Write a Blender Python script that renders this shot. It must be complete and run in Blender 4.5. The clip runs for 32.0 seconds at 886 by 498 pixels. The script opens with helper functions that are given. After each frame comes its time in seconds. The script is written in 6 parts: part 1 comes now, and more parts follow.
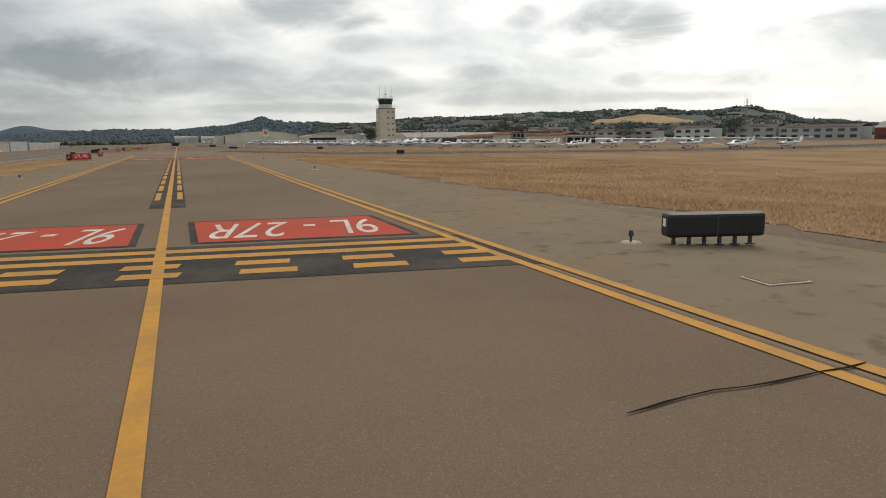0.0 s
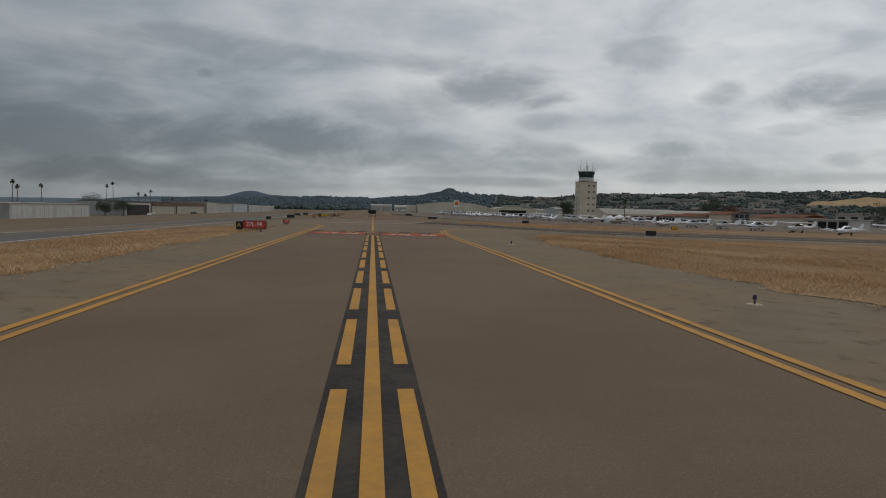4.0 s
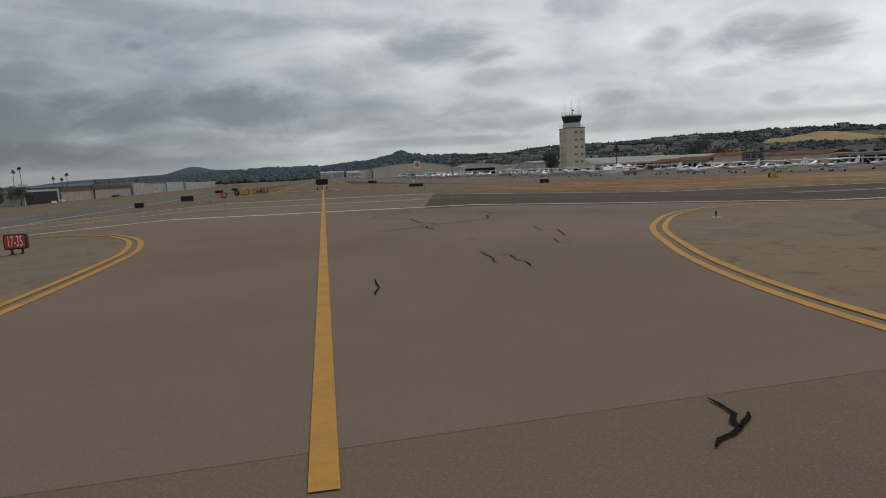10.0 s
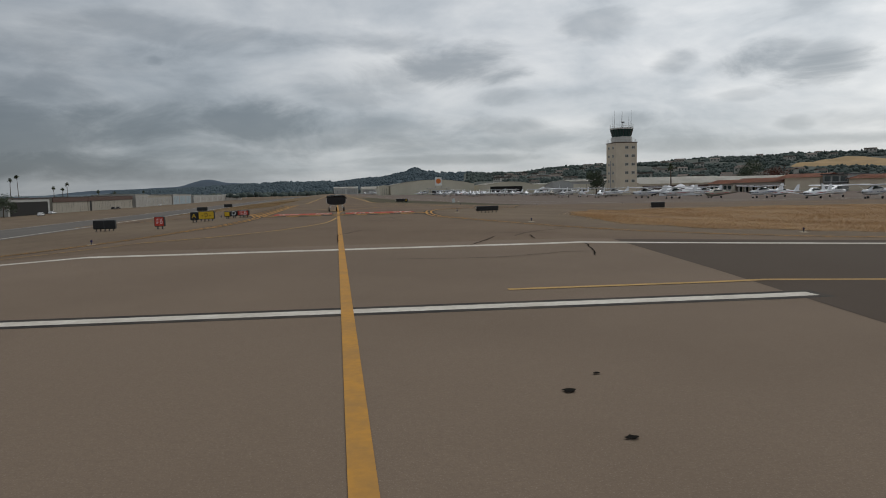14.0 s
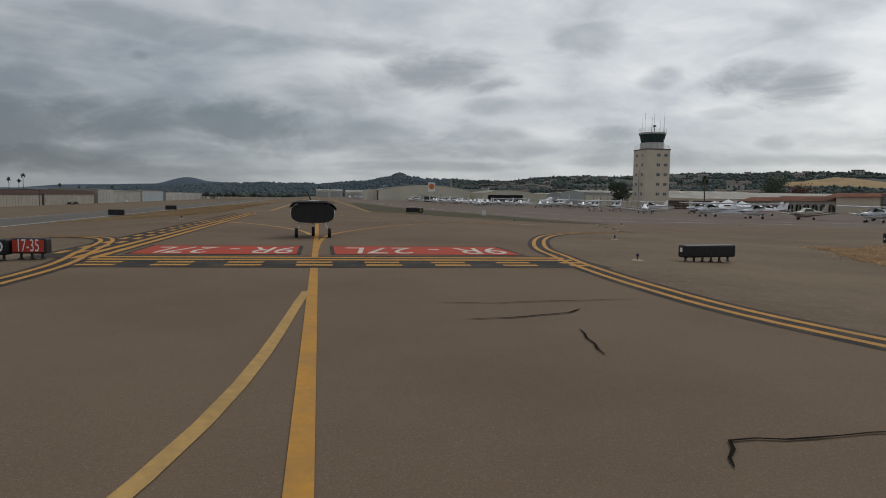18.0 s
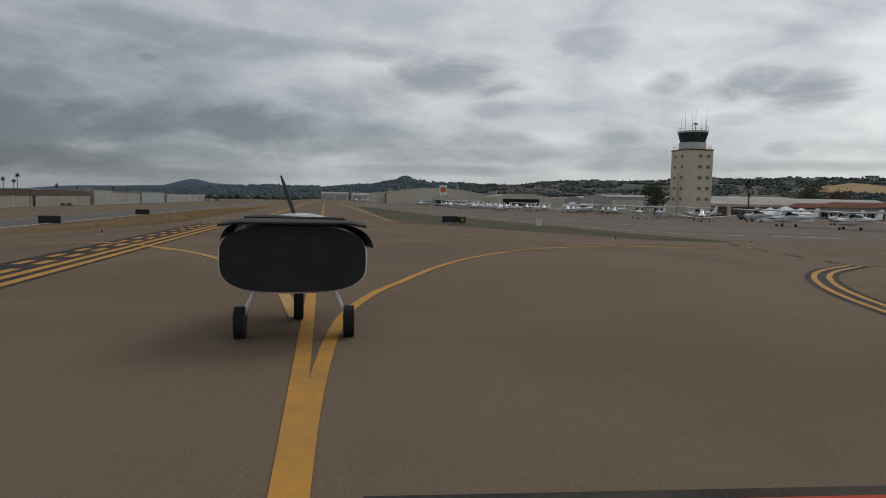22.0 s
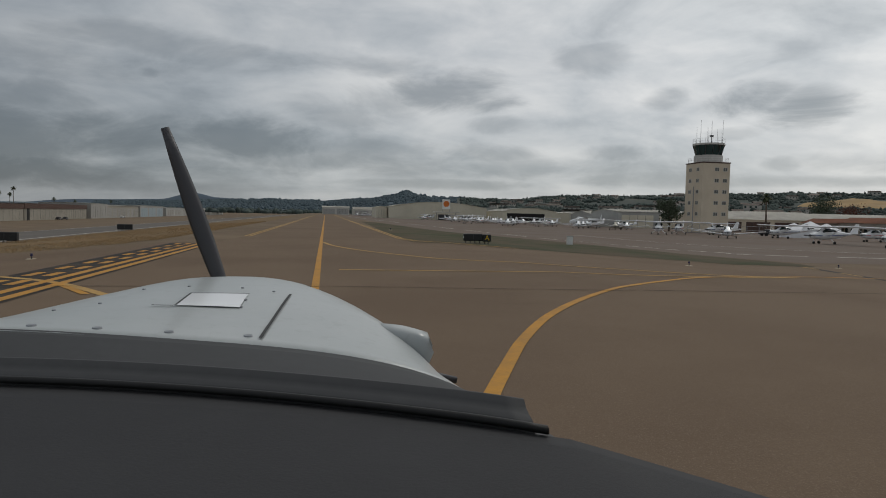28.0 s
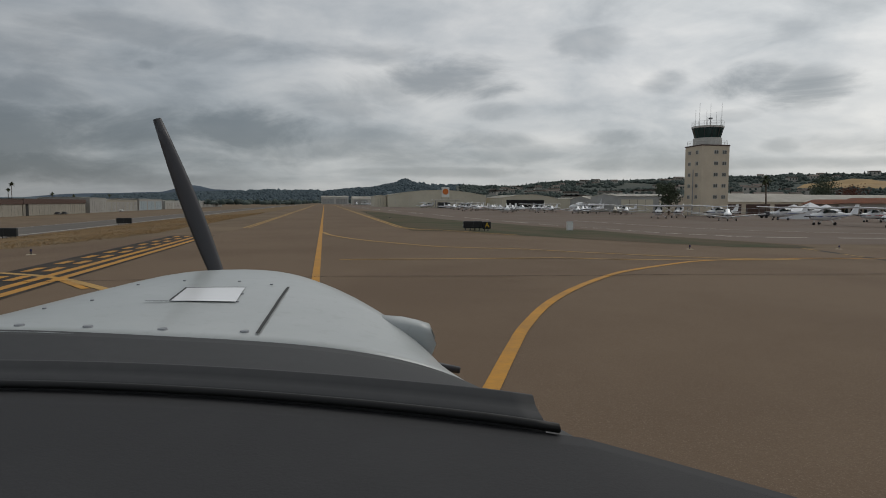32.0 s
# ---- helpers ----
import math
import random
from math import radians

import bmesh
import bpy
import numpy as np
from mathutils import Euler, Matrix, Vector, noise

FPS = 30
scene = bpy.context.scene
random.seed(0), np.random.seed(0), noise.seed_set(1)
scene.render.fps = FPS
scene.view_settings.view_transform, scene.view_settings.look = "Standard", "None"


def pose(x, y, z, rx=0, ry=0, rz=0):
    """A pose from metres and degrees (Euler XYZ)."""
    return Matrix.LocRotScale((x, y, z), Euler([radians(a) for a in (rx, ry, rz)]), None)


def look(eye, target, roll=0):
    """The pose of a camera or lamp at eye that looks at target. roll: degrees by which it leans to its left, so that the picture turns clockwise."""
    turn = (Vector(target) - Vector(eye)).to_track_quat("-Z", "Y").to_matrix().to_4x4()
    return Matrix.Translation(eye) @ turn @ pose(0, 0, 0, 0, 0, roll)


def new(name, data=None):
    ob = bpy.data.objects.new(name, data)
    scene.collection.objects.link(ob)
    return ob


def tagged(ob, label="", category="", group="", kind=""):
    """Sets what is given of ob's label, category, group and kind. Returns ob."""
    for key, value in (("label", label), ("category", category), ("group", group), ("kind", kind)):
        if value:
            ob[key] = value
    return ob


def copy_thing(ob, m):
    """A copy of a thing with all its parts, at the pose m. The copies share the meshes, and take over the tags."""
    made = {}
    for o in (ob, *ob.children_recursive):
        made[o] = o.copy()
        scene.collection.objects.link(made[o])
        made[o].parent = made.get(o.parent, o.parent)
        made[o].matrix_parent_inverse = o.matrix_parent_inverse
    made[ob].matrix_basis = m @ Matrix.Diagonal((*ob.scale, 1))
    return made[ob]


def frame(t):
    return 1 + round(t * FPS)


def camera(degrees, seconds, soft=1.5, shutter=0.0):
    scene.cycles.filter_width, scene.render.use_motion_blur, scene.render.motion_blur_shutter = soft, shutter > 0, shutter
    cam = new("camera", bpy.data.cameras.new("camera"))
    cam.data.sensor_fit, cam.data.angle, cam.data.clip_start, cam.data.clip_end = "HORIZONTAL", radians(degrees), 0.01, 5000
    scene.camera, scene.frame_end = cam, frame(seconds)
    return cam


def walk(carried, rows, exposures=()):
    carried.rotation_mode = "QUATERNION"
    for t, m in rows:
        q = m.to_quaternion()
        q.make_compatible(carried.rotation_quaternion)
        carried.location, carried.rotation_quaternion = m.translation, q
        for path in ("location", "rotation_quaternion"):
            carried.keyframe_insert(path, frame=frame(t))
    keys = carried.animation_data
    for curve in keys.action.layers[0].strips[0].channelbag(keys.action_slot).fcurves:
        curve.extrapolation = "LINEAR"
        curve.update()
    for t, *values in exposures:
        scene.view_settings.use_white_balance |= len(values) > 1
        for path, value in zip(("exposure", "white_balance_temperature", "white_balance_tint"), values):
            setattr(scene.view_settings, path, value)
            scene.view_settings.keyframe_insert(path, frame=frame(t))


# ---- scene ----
cam = camera(69.73, 32.0, soft=1.0, shutter=0.0)
PATH = [
    (0, pose(0.364, -115.175, 1.648, 80.05, 0.80, -22.37)),
    (0.5, pose(0.378, -113.766, 1.648, 80.95, 0.20, -20.35)),
    (1, pose(0.349, -111.029, 1.648, 81.89, 0.38, -17.39)),
    (1.5, pose(0.284, -108.456, 1.648, 82.95, 1.52, -14.14)),
    (2, pose(0.223, -105.439, 1.648, 83.90, 1.13, -11.12)),
    (2.5, pose(0.132, -102.133, 1.648, 85.20, -0.05, -8.45)),
    (3, pose(0.032, -98.666, 1.648, 86.33, -1.35, -6.45)),
    (3.5, pose(-0.019, -95.061, 1.648, 86.63, -1.49, -6.20)),
    (5.5, pose(-0.024, -79.863, 1.648, 85.88, -0.09, -7.40)),
    (6, pose(0.011, -76.486, 1.648, 86.16, 0.15, -8.16)),
    (6.5, pose(0.043, -73.034, 1.648, 86.26, 0.38, -8.94)),
    (7, pose(0.079, -69.660, 1.648, 86.13, 0.58, -9.42)),
    (7.5, pose(0.081, -66.432, 1.648, 85.95, 0.85, -9.86)),
    (8, pose(0.089, -63.217, 1.648, 85.77, 1.14, -10.18)),
    (8.5, pose(0.074, -59.702, 1.648, 85.60, 1.60, -10.53)),
    (9, pose(0.060, -55.890, 1.648, 84.97, 2.14, -10.64)),
    (9.5, pose(0.072, -52.206, 1.648, 83.57, 2.60, -10.47)),
    (10, pose(0.104, -48.430, 1.648, 83.04, 2.58, -10.62)),
    (10.5, pose(0.141, -44.843, 1.648, 83.04, 2.60, -10.59)),
    (11, pose(0.173, -41.846, 1.648, 83.06, 2.60, -10.40)),
    (11.5, pose(0.183, -38.092, 1.648, 83.24, 2.13, -10.21)),
    (12, pose(0.184, -33.967, 1.648, 83.54, 1.98, -10.12)),
    (12.5, pose(0.154, -30.036, 1.648, 83.84, 1.83, -10.09)),
    (13, pose(0.043, -25.946, 1.648, 84.14, 1.52, -9.92)),
    (13.5, pose(-0.056, -22.100, 1.648, 84.55, 1.32, -9.67)),
    (14, pose(-0.083, -18.150, 1.648, 84.67, 1.40, -9.49)),
    (14.5, pose(-0.148, -14.300, 1.648, 84.33, 1.15, -9.09)),
    (15, pose(-0.094, -10.124, 1.648, 84.18, 0.95, -8.96)),
    (15.5, pose(0.015, -5.623, 1.648, 83.84, 1.45, -9.45)),
    (17.5, pose(0.101, 9.942, 1.648, 84.81, -0.33, -11.18)),
    (18, pose(0.119, 12.556, 1.648, 85.26, -0.69, -10.98)),
    (18.5, pose(0.141, 14.903, 1.648, 85.29, -0.95, -10.59)),
    (19, pose(0.070, 16.971, 1.648, 85.31, -1.07, -10.10)),
    (19.5, pose(0.040, 19.119, 1.648, 85.01, -1.01, -9.71)),
    (20, pose(0.066, 21.782, 1.648, 85.12, -0.63, -9.55)),
    (20.5, pose(0.119, 24.848, 1.648, 85.36, -0.91, -9.54)),
    (21, pose(0.173, 27.025, 1.648, 85.44, -0.90, -9.58)),
    (21.5, pose(0.216, 28.351, 1.648, 85.40, -1.38, -10.00)),
    (22, pose(0.215, 29.829, 1.648, 85.57, -1.07, -10.51)),
    (22.5, pose(0.137, 31.635, 1.648, 85.71, -0.96, -10.84)),
    (23, pose(0.079, 32.918, 1.648, 85.54, -0.54, -10.67)),
    (23.5, pose(0.054, 33.997, 1.648, 85.54, -0.80, -10.57)),
    (24, pose(0.054, 35.051, 1.648, 85.78, -0.92, -10.48)),
    (24.5, pose(0.09, 36.25, 1.648, 86.00, -1.25, -10.32)),
    (25, pose(0.15, 36.70, 1.648, 86.29, -1.67, -10.51)),
    (25.5, pose(0.17, 36.75, 1.648, 86.45, -1.87, -10.29)),
    (27.5, pose(0.181, 36.773, 1.648, 86.85, -1.37, -10.38)),
    (28, pose(0.194, 36.747, 1.648, 86.86, -1.19, -10.48)),
    (28.5, pose(0.195, 36.769, 1.648, 86.94, -1.15, -10.57)),
    (29, pose(0.192, 36.771, 1.648, 87.11, -0.91, -10.69)),
    (29.5, pose(0.188, 36.771, 1.648, 87.24, -1.10, -10.68)),
    (30, pose(0.191, 36.773, 1.648, 87.19, -0.87, -10.74)),
    (30.5, pose(0.187, 36.803, 1.648, 87.05, -0.41, -10.79)),
    (31, pose(0.194, 36.776, 1.648, 86.73, -0.28, -10.73)),
    (31.5, pose(0.199, 36.798, 1.648, 86.13, -0.14, -10.63)),
    (32, pose(0.200, 36.791, 1.648, 85.77, -0.14, -10.54)),
]
walk(cam, PATH, [(0.0, 0.54, 6850, 10), (0.5, 0.07, 6700, 10), (1.0, -0.33, 6550, 10), (2.0, -0.36, 6500, 10), (3.0, -0.26, 6450, 10), (6.0, -0.20, 6300, 10), (8.0, -0.14, 6300, 10), (10.0, -0.05, 6350, 10), (13.0, -0.03, 6350, 10), (20.0, -0.10, 6350, 10), (32.0, -0.15, 6500, 10)])

# ---- light ----
SUN_AZ, SUN_EL = 52.0, 48.0          # degrees right of ahead, above the horizon
world = bpy.data.worlds.new("overcast_sky")
scene.world = world
world.use_nodes = True


def node(tree, kind, x=0, **props):
    n = tree.nodes.new(kind)
    for k, v in props.items():
        if k in n.inputs:
            n.inputs[k].default_value = v
    return n


def ramp(tree, fac, stops, interp="LINEAR"):
    r = tree.nodes.new("ShaderNodeValToRGB")
    r.color_ramp.interpolation = interp
    els = r.color_ramp.elements
    while len(els) < len(stops):
        els.new(0.5)
    for e, (p, c) in zip(els, stops):
        e.position, e.color = p, (*c, 1) if len(c) == 3 else c
    tree.links.new(fac, r.inputs["Fac"])
    return r.outputs["Color"]


PUFFS = [(11.4, 10.8, 5.2, 1.9, 0.72), (35.3, 9.7, 3.8, 1.4, 0.80), (40.0, 8.7, 3.6, 1.5, 0.85), (29.7, 10.0, 1.9, 1.0, 0.50), (22.9, 13.4, 3.2, 1.4, 0.42), (38.5, 4.5, 1.6, 0.6, 0.40), (15.4, 7.9, 3.2, 0.8, 0.42), (2.4, 9.2, 5.5, 2.0, 0.40), (3.4, 4.5, 6.5, 1.2, 0.62), (14.4, 5.4, 6.5, 0.9, 0.55), (25.2, 5.4, 4.0, 0.8, 0.50), (27.6, 3.4, 7.5, 0.8, 0.50)]
PUFFS += [(-16.5, 5.3, 9.0, 2.3, 0.80), (-20.8, 2.6, 8.5, 1.5, 0.88), (-6.7, 5.8, 7.0, 2.2, 0.85), (-22.1, 8.2, 4.5, 1.5, 0.45), (-13.1, 13.2, 9.0, 1.3, 0.45), (-19.8, 11.1, 7.5, 1.7, 0.40), (1.4, 12.8, 7.5, 1.0, 0.40), (-14.4, 10.8, 1.1, 0.5, 0.55), (9.4, 2.7, 11.0, 0.5, 0.50), (39.2, 3.1, 8.0, 0.5, 0.40), (-12.5, 1.8, 13.0, 0.6, 0.50), (34.5, 7.0, 2.0, 0.5, 0.30), (58.0, 7.0, 9.0, 2.0, 0.60), (44.5, 4.6, 6.0, 0.9, 0.40), (-34.0, 8.0, 10.0, 2.2, 0.60), (4.0, 4.8, 13.0, 1.9, 0.50), (-9.0, 4.4, 12.0, 2.2, 0.62), (20.0, 4.3, 12.0, 1.3, 0.45), (-24.0, 5.0, 12.0, 2.6, 0.75)]


def build_sky():
    t = world.node_tree
    t.nodes.clear()
    ln = t.links.new
    out = node(t, "ShaderNodeOutputWorld")
    bg = node(t, "ShaderNodeBackground")
    sky = node(t, "ShaderNodeTexSky")
    sky.sky_type, sky.sun_disc = "NISHITA", False
    sky.sun_elevation, sky.sun_rotation = radians(SUN_EL), radians(SUN_AZ)
    co = node(t, "ShaderNodeTexCoord")
    # a layered deck: noise on a flat cloud base, so that it closes up towards the horizon
    sep = node(t, "ShaderNodeSeparateXYZ"); ln(co.outputs["Generated"], sep.inputs[0])

    def calc(op, a, c=None, clamp=False):
        m = node(t, "ShaderNodeMath"); m.operation = op; m.use_clamp = clamp
        for k, v in enumerate((a, c)):
            if v is None:
                continue
            if isinstance(v, (int, float)):
                m.inputs[k].default_value = v
            else:
                ln(v, m.inputs[k])
        return m.outputs[0]

    low = calc("ADD", calc("MAXIMUM", sep.outputs["Z"], 0.0), 0.24)
    flat = node(t, "ShaderNodeCombineXYZ")
    ln(calc("DIVIDE", sep.outputs["X"], low), flat.inputs[0]); ln(calc("DIVIDE", sep.outputs["Y"], low), flat.inputs[1])
    turn = node(t, "ShaderNodeMapping"); turn.inputs["Rotation"].default_value = (0, 0, radians(-22)); turn.inputs["Scale"].default_value = (0.62, 1.0, 1.0); turn.inputs["Location"].default_value = (3.1, 1.7, 0)
    ln(flat.outputs[0], turn.inputs[0])
    big = node(t, "ShaderNodeTexNoise", Scale=1.7, Detail=6.0, Roughness=0.52, Distortion=0.7)
    fine = node(t, "ShaderNodeTexNoise", Scale=3.8, Detail=5.0, Roughness=0.5, Distortion=0.8)
    ln(turn.outputs[0], big.inputs["Vector"]); ln(turn.outputs[0], fine.inputs["Vector"])
    # lumps of the deck seen from the side: wide, low rolls
    roll = node(t, "ShaderNodeMapping"); roll.inputs["Scale"].default_value = (1.0, 1.0, 2.5)
    ln(co.outputs["Generated"], roll.inputs[0])
    lump = node(t, "ShaderNodeTexNoise", Scale=4.6, Detail=8.0, Roughness=0.56, Distortion=0.35)
    ln(roll.outputs[0], lump.inputs["Vector"])
    mixed = calc("ADD", calc("MULTIPLY", big.outputs["Fac"], 0.30), calc("MULTIPLY", lump.outputs["Fac"], 0.70))
    light = ramp(t, mixed, [(0.36, (0.46, 0.49, 0.515)), (0.46, (0.60, 0.628, 0.65)), (0.55, (0.72, 0.735, 0.745)), (0.66, (0.85, 0.852, 0.845))])
    # darker puffs hanging under the deck: bearing, height, half width, half height (degrees), depth
    edge = node(t, "ShaderNodeTexNoise", Scale=6.5, Detail=9.0, Roughness=0.60, Distortion=0.5)
    ln(roll.outputs[0], edge.inputs["Vector"])
    wob = calc("MULTIPLY", calc("SUBTRACT", edge.outputs["Fac"], 0.5), 4.6)
    shade = None
    for az, el, w, h, deep in PUFFS:
        ca, sa, ce, se = math.cos(radians(az)), math.sin(radians(az)), math.cos(radians(el)), math.sin(radians(el))
        acc = wob
        for vec, half in (((ca, -sa, 0), w), ((-sa * se, -ca * se, ce), h)):
            d = node(t, "ShaderNodeVectorMath"); d.operation = "DOT_PRODUCT"; d.inputs[1].default_value = vec
            ln(co.outputs["Generated"], d.inputs[0])
            acc = calc("ADD", acc, calc("POWER", calc("ABSOLUTE", calc("DIVIDE", d.outputs["Value"], math.sin(radians(half)))), 2.0))
        m = node(t, "ShaderNodeMapRange"); m.interpolation_type = "SMOOTHSTEP"
        m.inputs["From Min"].default_value, m.inputs["From Max"].default_value = 1.5, -0.2
        m.inputs["To Min"].default_value, m.inputs["To Max"].default_value = 0.0, deep
        ln(acc, m.inputs["Value"])
        shade = m.outputs[0] if shade is None else calc("MAXIMUM", shade, m.outputs[0])
    streak = ramp(t, fine.outputs["Fac"], [(0.42, (1.02, 1.02, 1.02)), (0.62, (0.92, 0.93, 0.94))])
    st = node(t, "ShaderNodeMix"); st.data_type = "RGBA"; st.blend_type = "MULTIPLY"; st.inputs[0].default_value = 1
    ln(light, st.inputs[6]); ln(streak, st.inputs[7])
    both = node(t, "ShaderNodeMix"); both.data_type = "RGBA"
    ln(shade, both.inputs[0]); ln(st.outputs[2], both.inputs[6]); both.inputs[7].default_value = (0.235, 0.265, 0.290, 1)
    # paler air low over the horizon
    strip_ = ramp(t, sep.outputs["Z"], [(0.0, (0.06, 0.06, 0.06)), (0.02, (0.09, 0.09, 0.09)), (0.06, (0, 0, 0))])
    hz = node(t, "ShaderNodeMix"); hz.data_type = "RGBA"
    ln(strip_, hz.inputs[0]); ln(both.outputs[2], hz.inputs[6]); hz.inputs[7].default_value = (0.80, 0.78, 0.75, 1)
    deck = hz.outputs[2]
    # the deck thins towards the sun
    sd = (math.sin(radians(SUN_AZ)) * math.cos(radians(SUN_EL)), math.cos(radians(SUN_AZ)) * math.cos(radians(SUN_EL)), math.sin(radians(SUN_EL)))
    dot = node(t, "ShaderNodeVectorMath"); dot.operation = "DOT_PRODUCT"; dot.inputs[1].default_value = sd
    ln(co.outputs["Generated"], dot.inputs[0])
    half_dot = calc("ADD", calc("MULTIPLY", dot.outputs["Value"], 0.5), 0.5)
    glow = ramp(t, half_dot, [(0.0, (1.12, 1.13, 1.14)), (0.30, (0.92, 0.935, 0.95)), (0.545, (0.44, 0.463, 0.485)), (0.725, (0.80, 0.82, 0.83)), (0.86, (1.15, 1.14, 1.12)), (1.0, (1.8, 1.75, 1.65))])
    mul = node(t, "ShaderNodeMix"); mul.data_type = "RGBA"; mul.blend_type = "MULTIPLY"; mul.inputs[0].default_value = 1
    ln(deck, mul.inputs[6]); ln(glow, mul.inputs[7])
    add = node(t, "ShaderNodeMix"); add.data_type = "RGBA"; add.blend_type = "ADD"; add.inputs[0].default_value = 0.012
    ln(mul.outputs[2], add.inputs[6]); ln(sky.outputs[0], add.inputs[7])
    ln(add.outputs[2], bg.inputs["Color"])
    bg.inputs["Strength"].default_value = 0.76
    ln(bg.outputs[0], out.inputs["Surface"])


build_sky()
sun = new("sun", bpy.data.lights.new("sun", "SUN"))
sun.data.energy, sun.data.angle, sun.data.color = 0.75, radians(25), (1.0, 0.95, 0.88)
sun.matrix_world = look((0, 0, 0), (-math.sin(radians(SUN_AZ)) * math.cos(radians(SUN_EL)), -math.cos(radians(SUN_AZ)) * math.cos(radians(SUN_EL)), -math.sin(radians(SUN_EL))))


# ---- materials ----
def material(name, base, rough=0.8, metal=0.0, grain=None, stain=None, bump=0.0, spec=0.35, island=0.0, fleck=None, coat=0.0):
    """grain, stain, fleck: (scale, colour, amount)."""
    m = bpy.data.materials.new(name)
    m.use_nodes = True
    t = m.node_tree
    ln = t.links.new
    b = t.nodes["Principled BSDF"]
    b.inputs["Roughness"].default_value, b.inputs["Metallic"].default_value = rough, metal
    b.inputs["Specular IOR Level"].default_value = spec
    b.inputs["Coat Weight"].default_value = coat
    co = node(t, "ShaderNodeTexCoord").outputs["Object"]
    col = node(t, "ShaderNodeRGB")
    col.outputs[0].default_value = (*base, 1)
    c = col.outputs[0]
    height = None
    for spec_ in (grain, stain, fleck):
        if not spec_:
            continue
        sc, colr, amt = spec_[:3]
        n = node(t, "ShaderNodeTexNoise", Scale=sc, Detail=6.0, Roughness=0.62)
        ln(co, n.inputs["Vector"])
        lo, hi = (0.42, 0.62) if spec_ is stain else (0.56, 0.66) if spec_ is fleck else (0.35, 0.68)
        f = ramp(t, n.outputs["Fac"], [(lo, (0, 0, 0)), (hi, (amt, amt, amt))])
        mx = node(t, "ShaderNodeMix"); mx.data_type = "RGBA"
        ln(f, mx.inputs[0]); ln(c, mx.inputs[6]); mx.inputs[7].default_value = (*colr, 1)
        c = mx.outputs[2]
        if spec_ is grain:
            height = n.outputs["Fac"]
    if island:
        g = node(t, "ShaderNodeNewGeometry")
        hs = node(t, "ShaderNodeHueSaturation")
        mr = node(t, "ShaderNodeMapRange"); mr.inputs["To Min"].default_value, mr.inputs["To Max"].default_value = 1 - island, 1 + island
        ln(g.outputs["Random Per Island"], mr.inputs["Value"]); ln(mr.outputs[0], hs.inputs["Value"]); ln(c, hs.inputs["Color"])
        c = hs.outputs[0]
    ln(c, b.inputs["Base Color"])
    if bump and height is not None:
        bp = node(t, "ShaderNodeBump", Strength=bump, Distance=0.02)
        ln(height, bp.inputs["Height"]); ln(bp.outputs[0], b.inputs["Normal"])
    return m


M = {}
M["dirt"] = material("bare_dirt", (0.160, 0.119, 0.083), 0.95, grain=(3.0, (0.118, 0.089, 0.063), 0.8), stain=(0.12, (0.205, 0.155, 0.106), 0.7), bump=0.5, spec=0.06, fleck=(9.0, (0.23, 0.185, 0.14), 0.6))
M["straw"] = material("dry_grass_mat", (0.225, 0.138, 0.072), 0.95, grain=(0.45, (0.175, 0.104, 0.055), 0.85), stain=(0.10, (0.31, 0.205, 0.112), 0.75), bump=0.2, spec=0.06)
M["blade"] = material("dry_grass_blade", (0.47, 0.300, 0.155), 0.95, stain=(0.16, (0.64, 0.46, 0.28), 0.9), island=0.15, spec=0.05)
M["blade_dull"] = material("faded_grass_blade", (0.34, 0.235, 0.130), 0.95, island=0.15, spec=0.05)
M["straw_dull"] = material("dull_grass_mat", (0.165, 0.118, 0.066), 0.95, grain=(0.9, (0.12, 0.088, 0.05), 0.8), stain=(0.10, (0.21, 0.135, 0.066), 0.8), bump=0.6, spec=0.1)
M["verge"] = material("dull_verge", (0.092, 0.074, 0.050), 0.95, grain=(3.5, (0.115, 0.090, 0.060), 0.8), stain=(0.22, (0.052, 0.066, 0.036), 0.9), bump=0.7, spec=0.06)
M["asphalt"] = material("worn_asphalt", (0.174, 0.127, 0.087), 0.88, grain=(45.0, (0.126, 0.090, 0.066), 0.55), stain=(0.16, (0.134, 0.095, 0.066), 0.85), bump=0.25, spec=0.06, fleck=(85.0, (0.275, 0.218, 0.168), 0.55))
M["asphalt_light"] = material("sun_bleached_asphalt", (0.202, 0.152, 0.110), 0.88, grain=(45.0, (0.148, 0.112, 0.086), 0.55), stain=(0.10, (0.157, 0.117, 0.085), 0.85), bump=0.25, spec=0.06, fleck=(85.0, (0.305, 0.25, 0.20), 0.5))
M["shoulder"] = material("grey_shoulder", (0.205, 0.166, 0.119), 0.92, grain=(0.7, (0.158, 0.124, 0.089), 0.75), stain=(0.22, (0.220, 0.160, 0.100), 0.8), bump=0.35, spec=0.03, fleck=(2.2, (0.112, 0.088, 0.062), 0.7))
M["dark_asphalt"] = material("dark_asphalt", (0.084, 0.066, 0.053), 0.95, grain=(40.0, (0.108, 0.086, 0.068), 0.4), stain=(0.1, (0.100, 0.082, 0.066), 0.6), bump=0.25, spec=0.03, fleck=(70.0, (0.15, 0.125, 0.10), 0.5))
M["grey_asphalt"] = material("grey_asphalt", (0.130, 0.119, 0.108), 0.88, grain=(20.0, (0.096, 0.088, 0.079), 0.5), stain=(0.06, (0.158, 0.143, 0.127), 0.6), bump=0.2, spec=0.08)
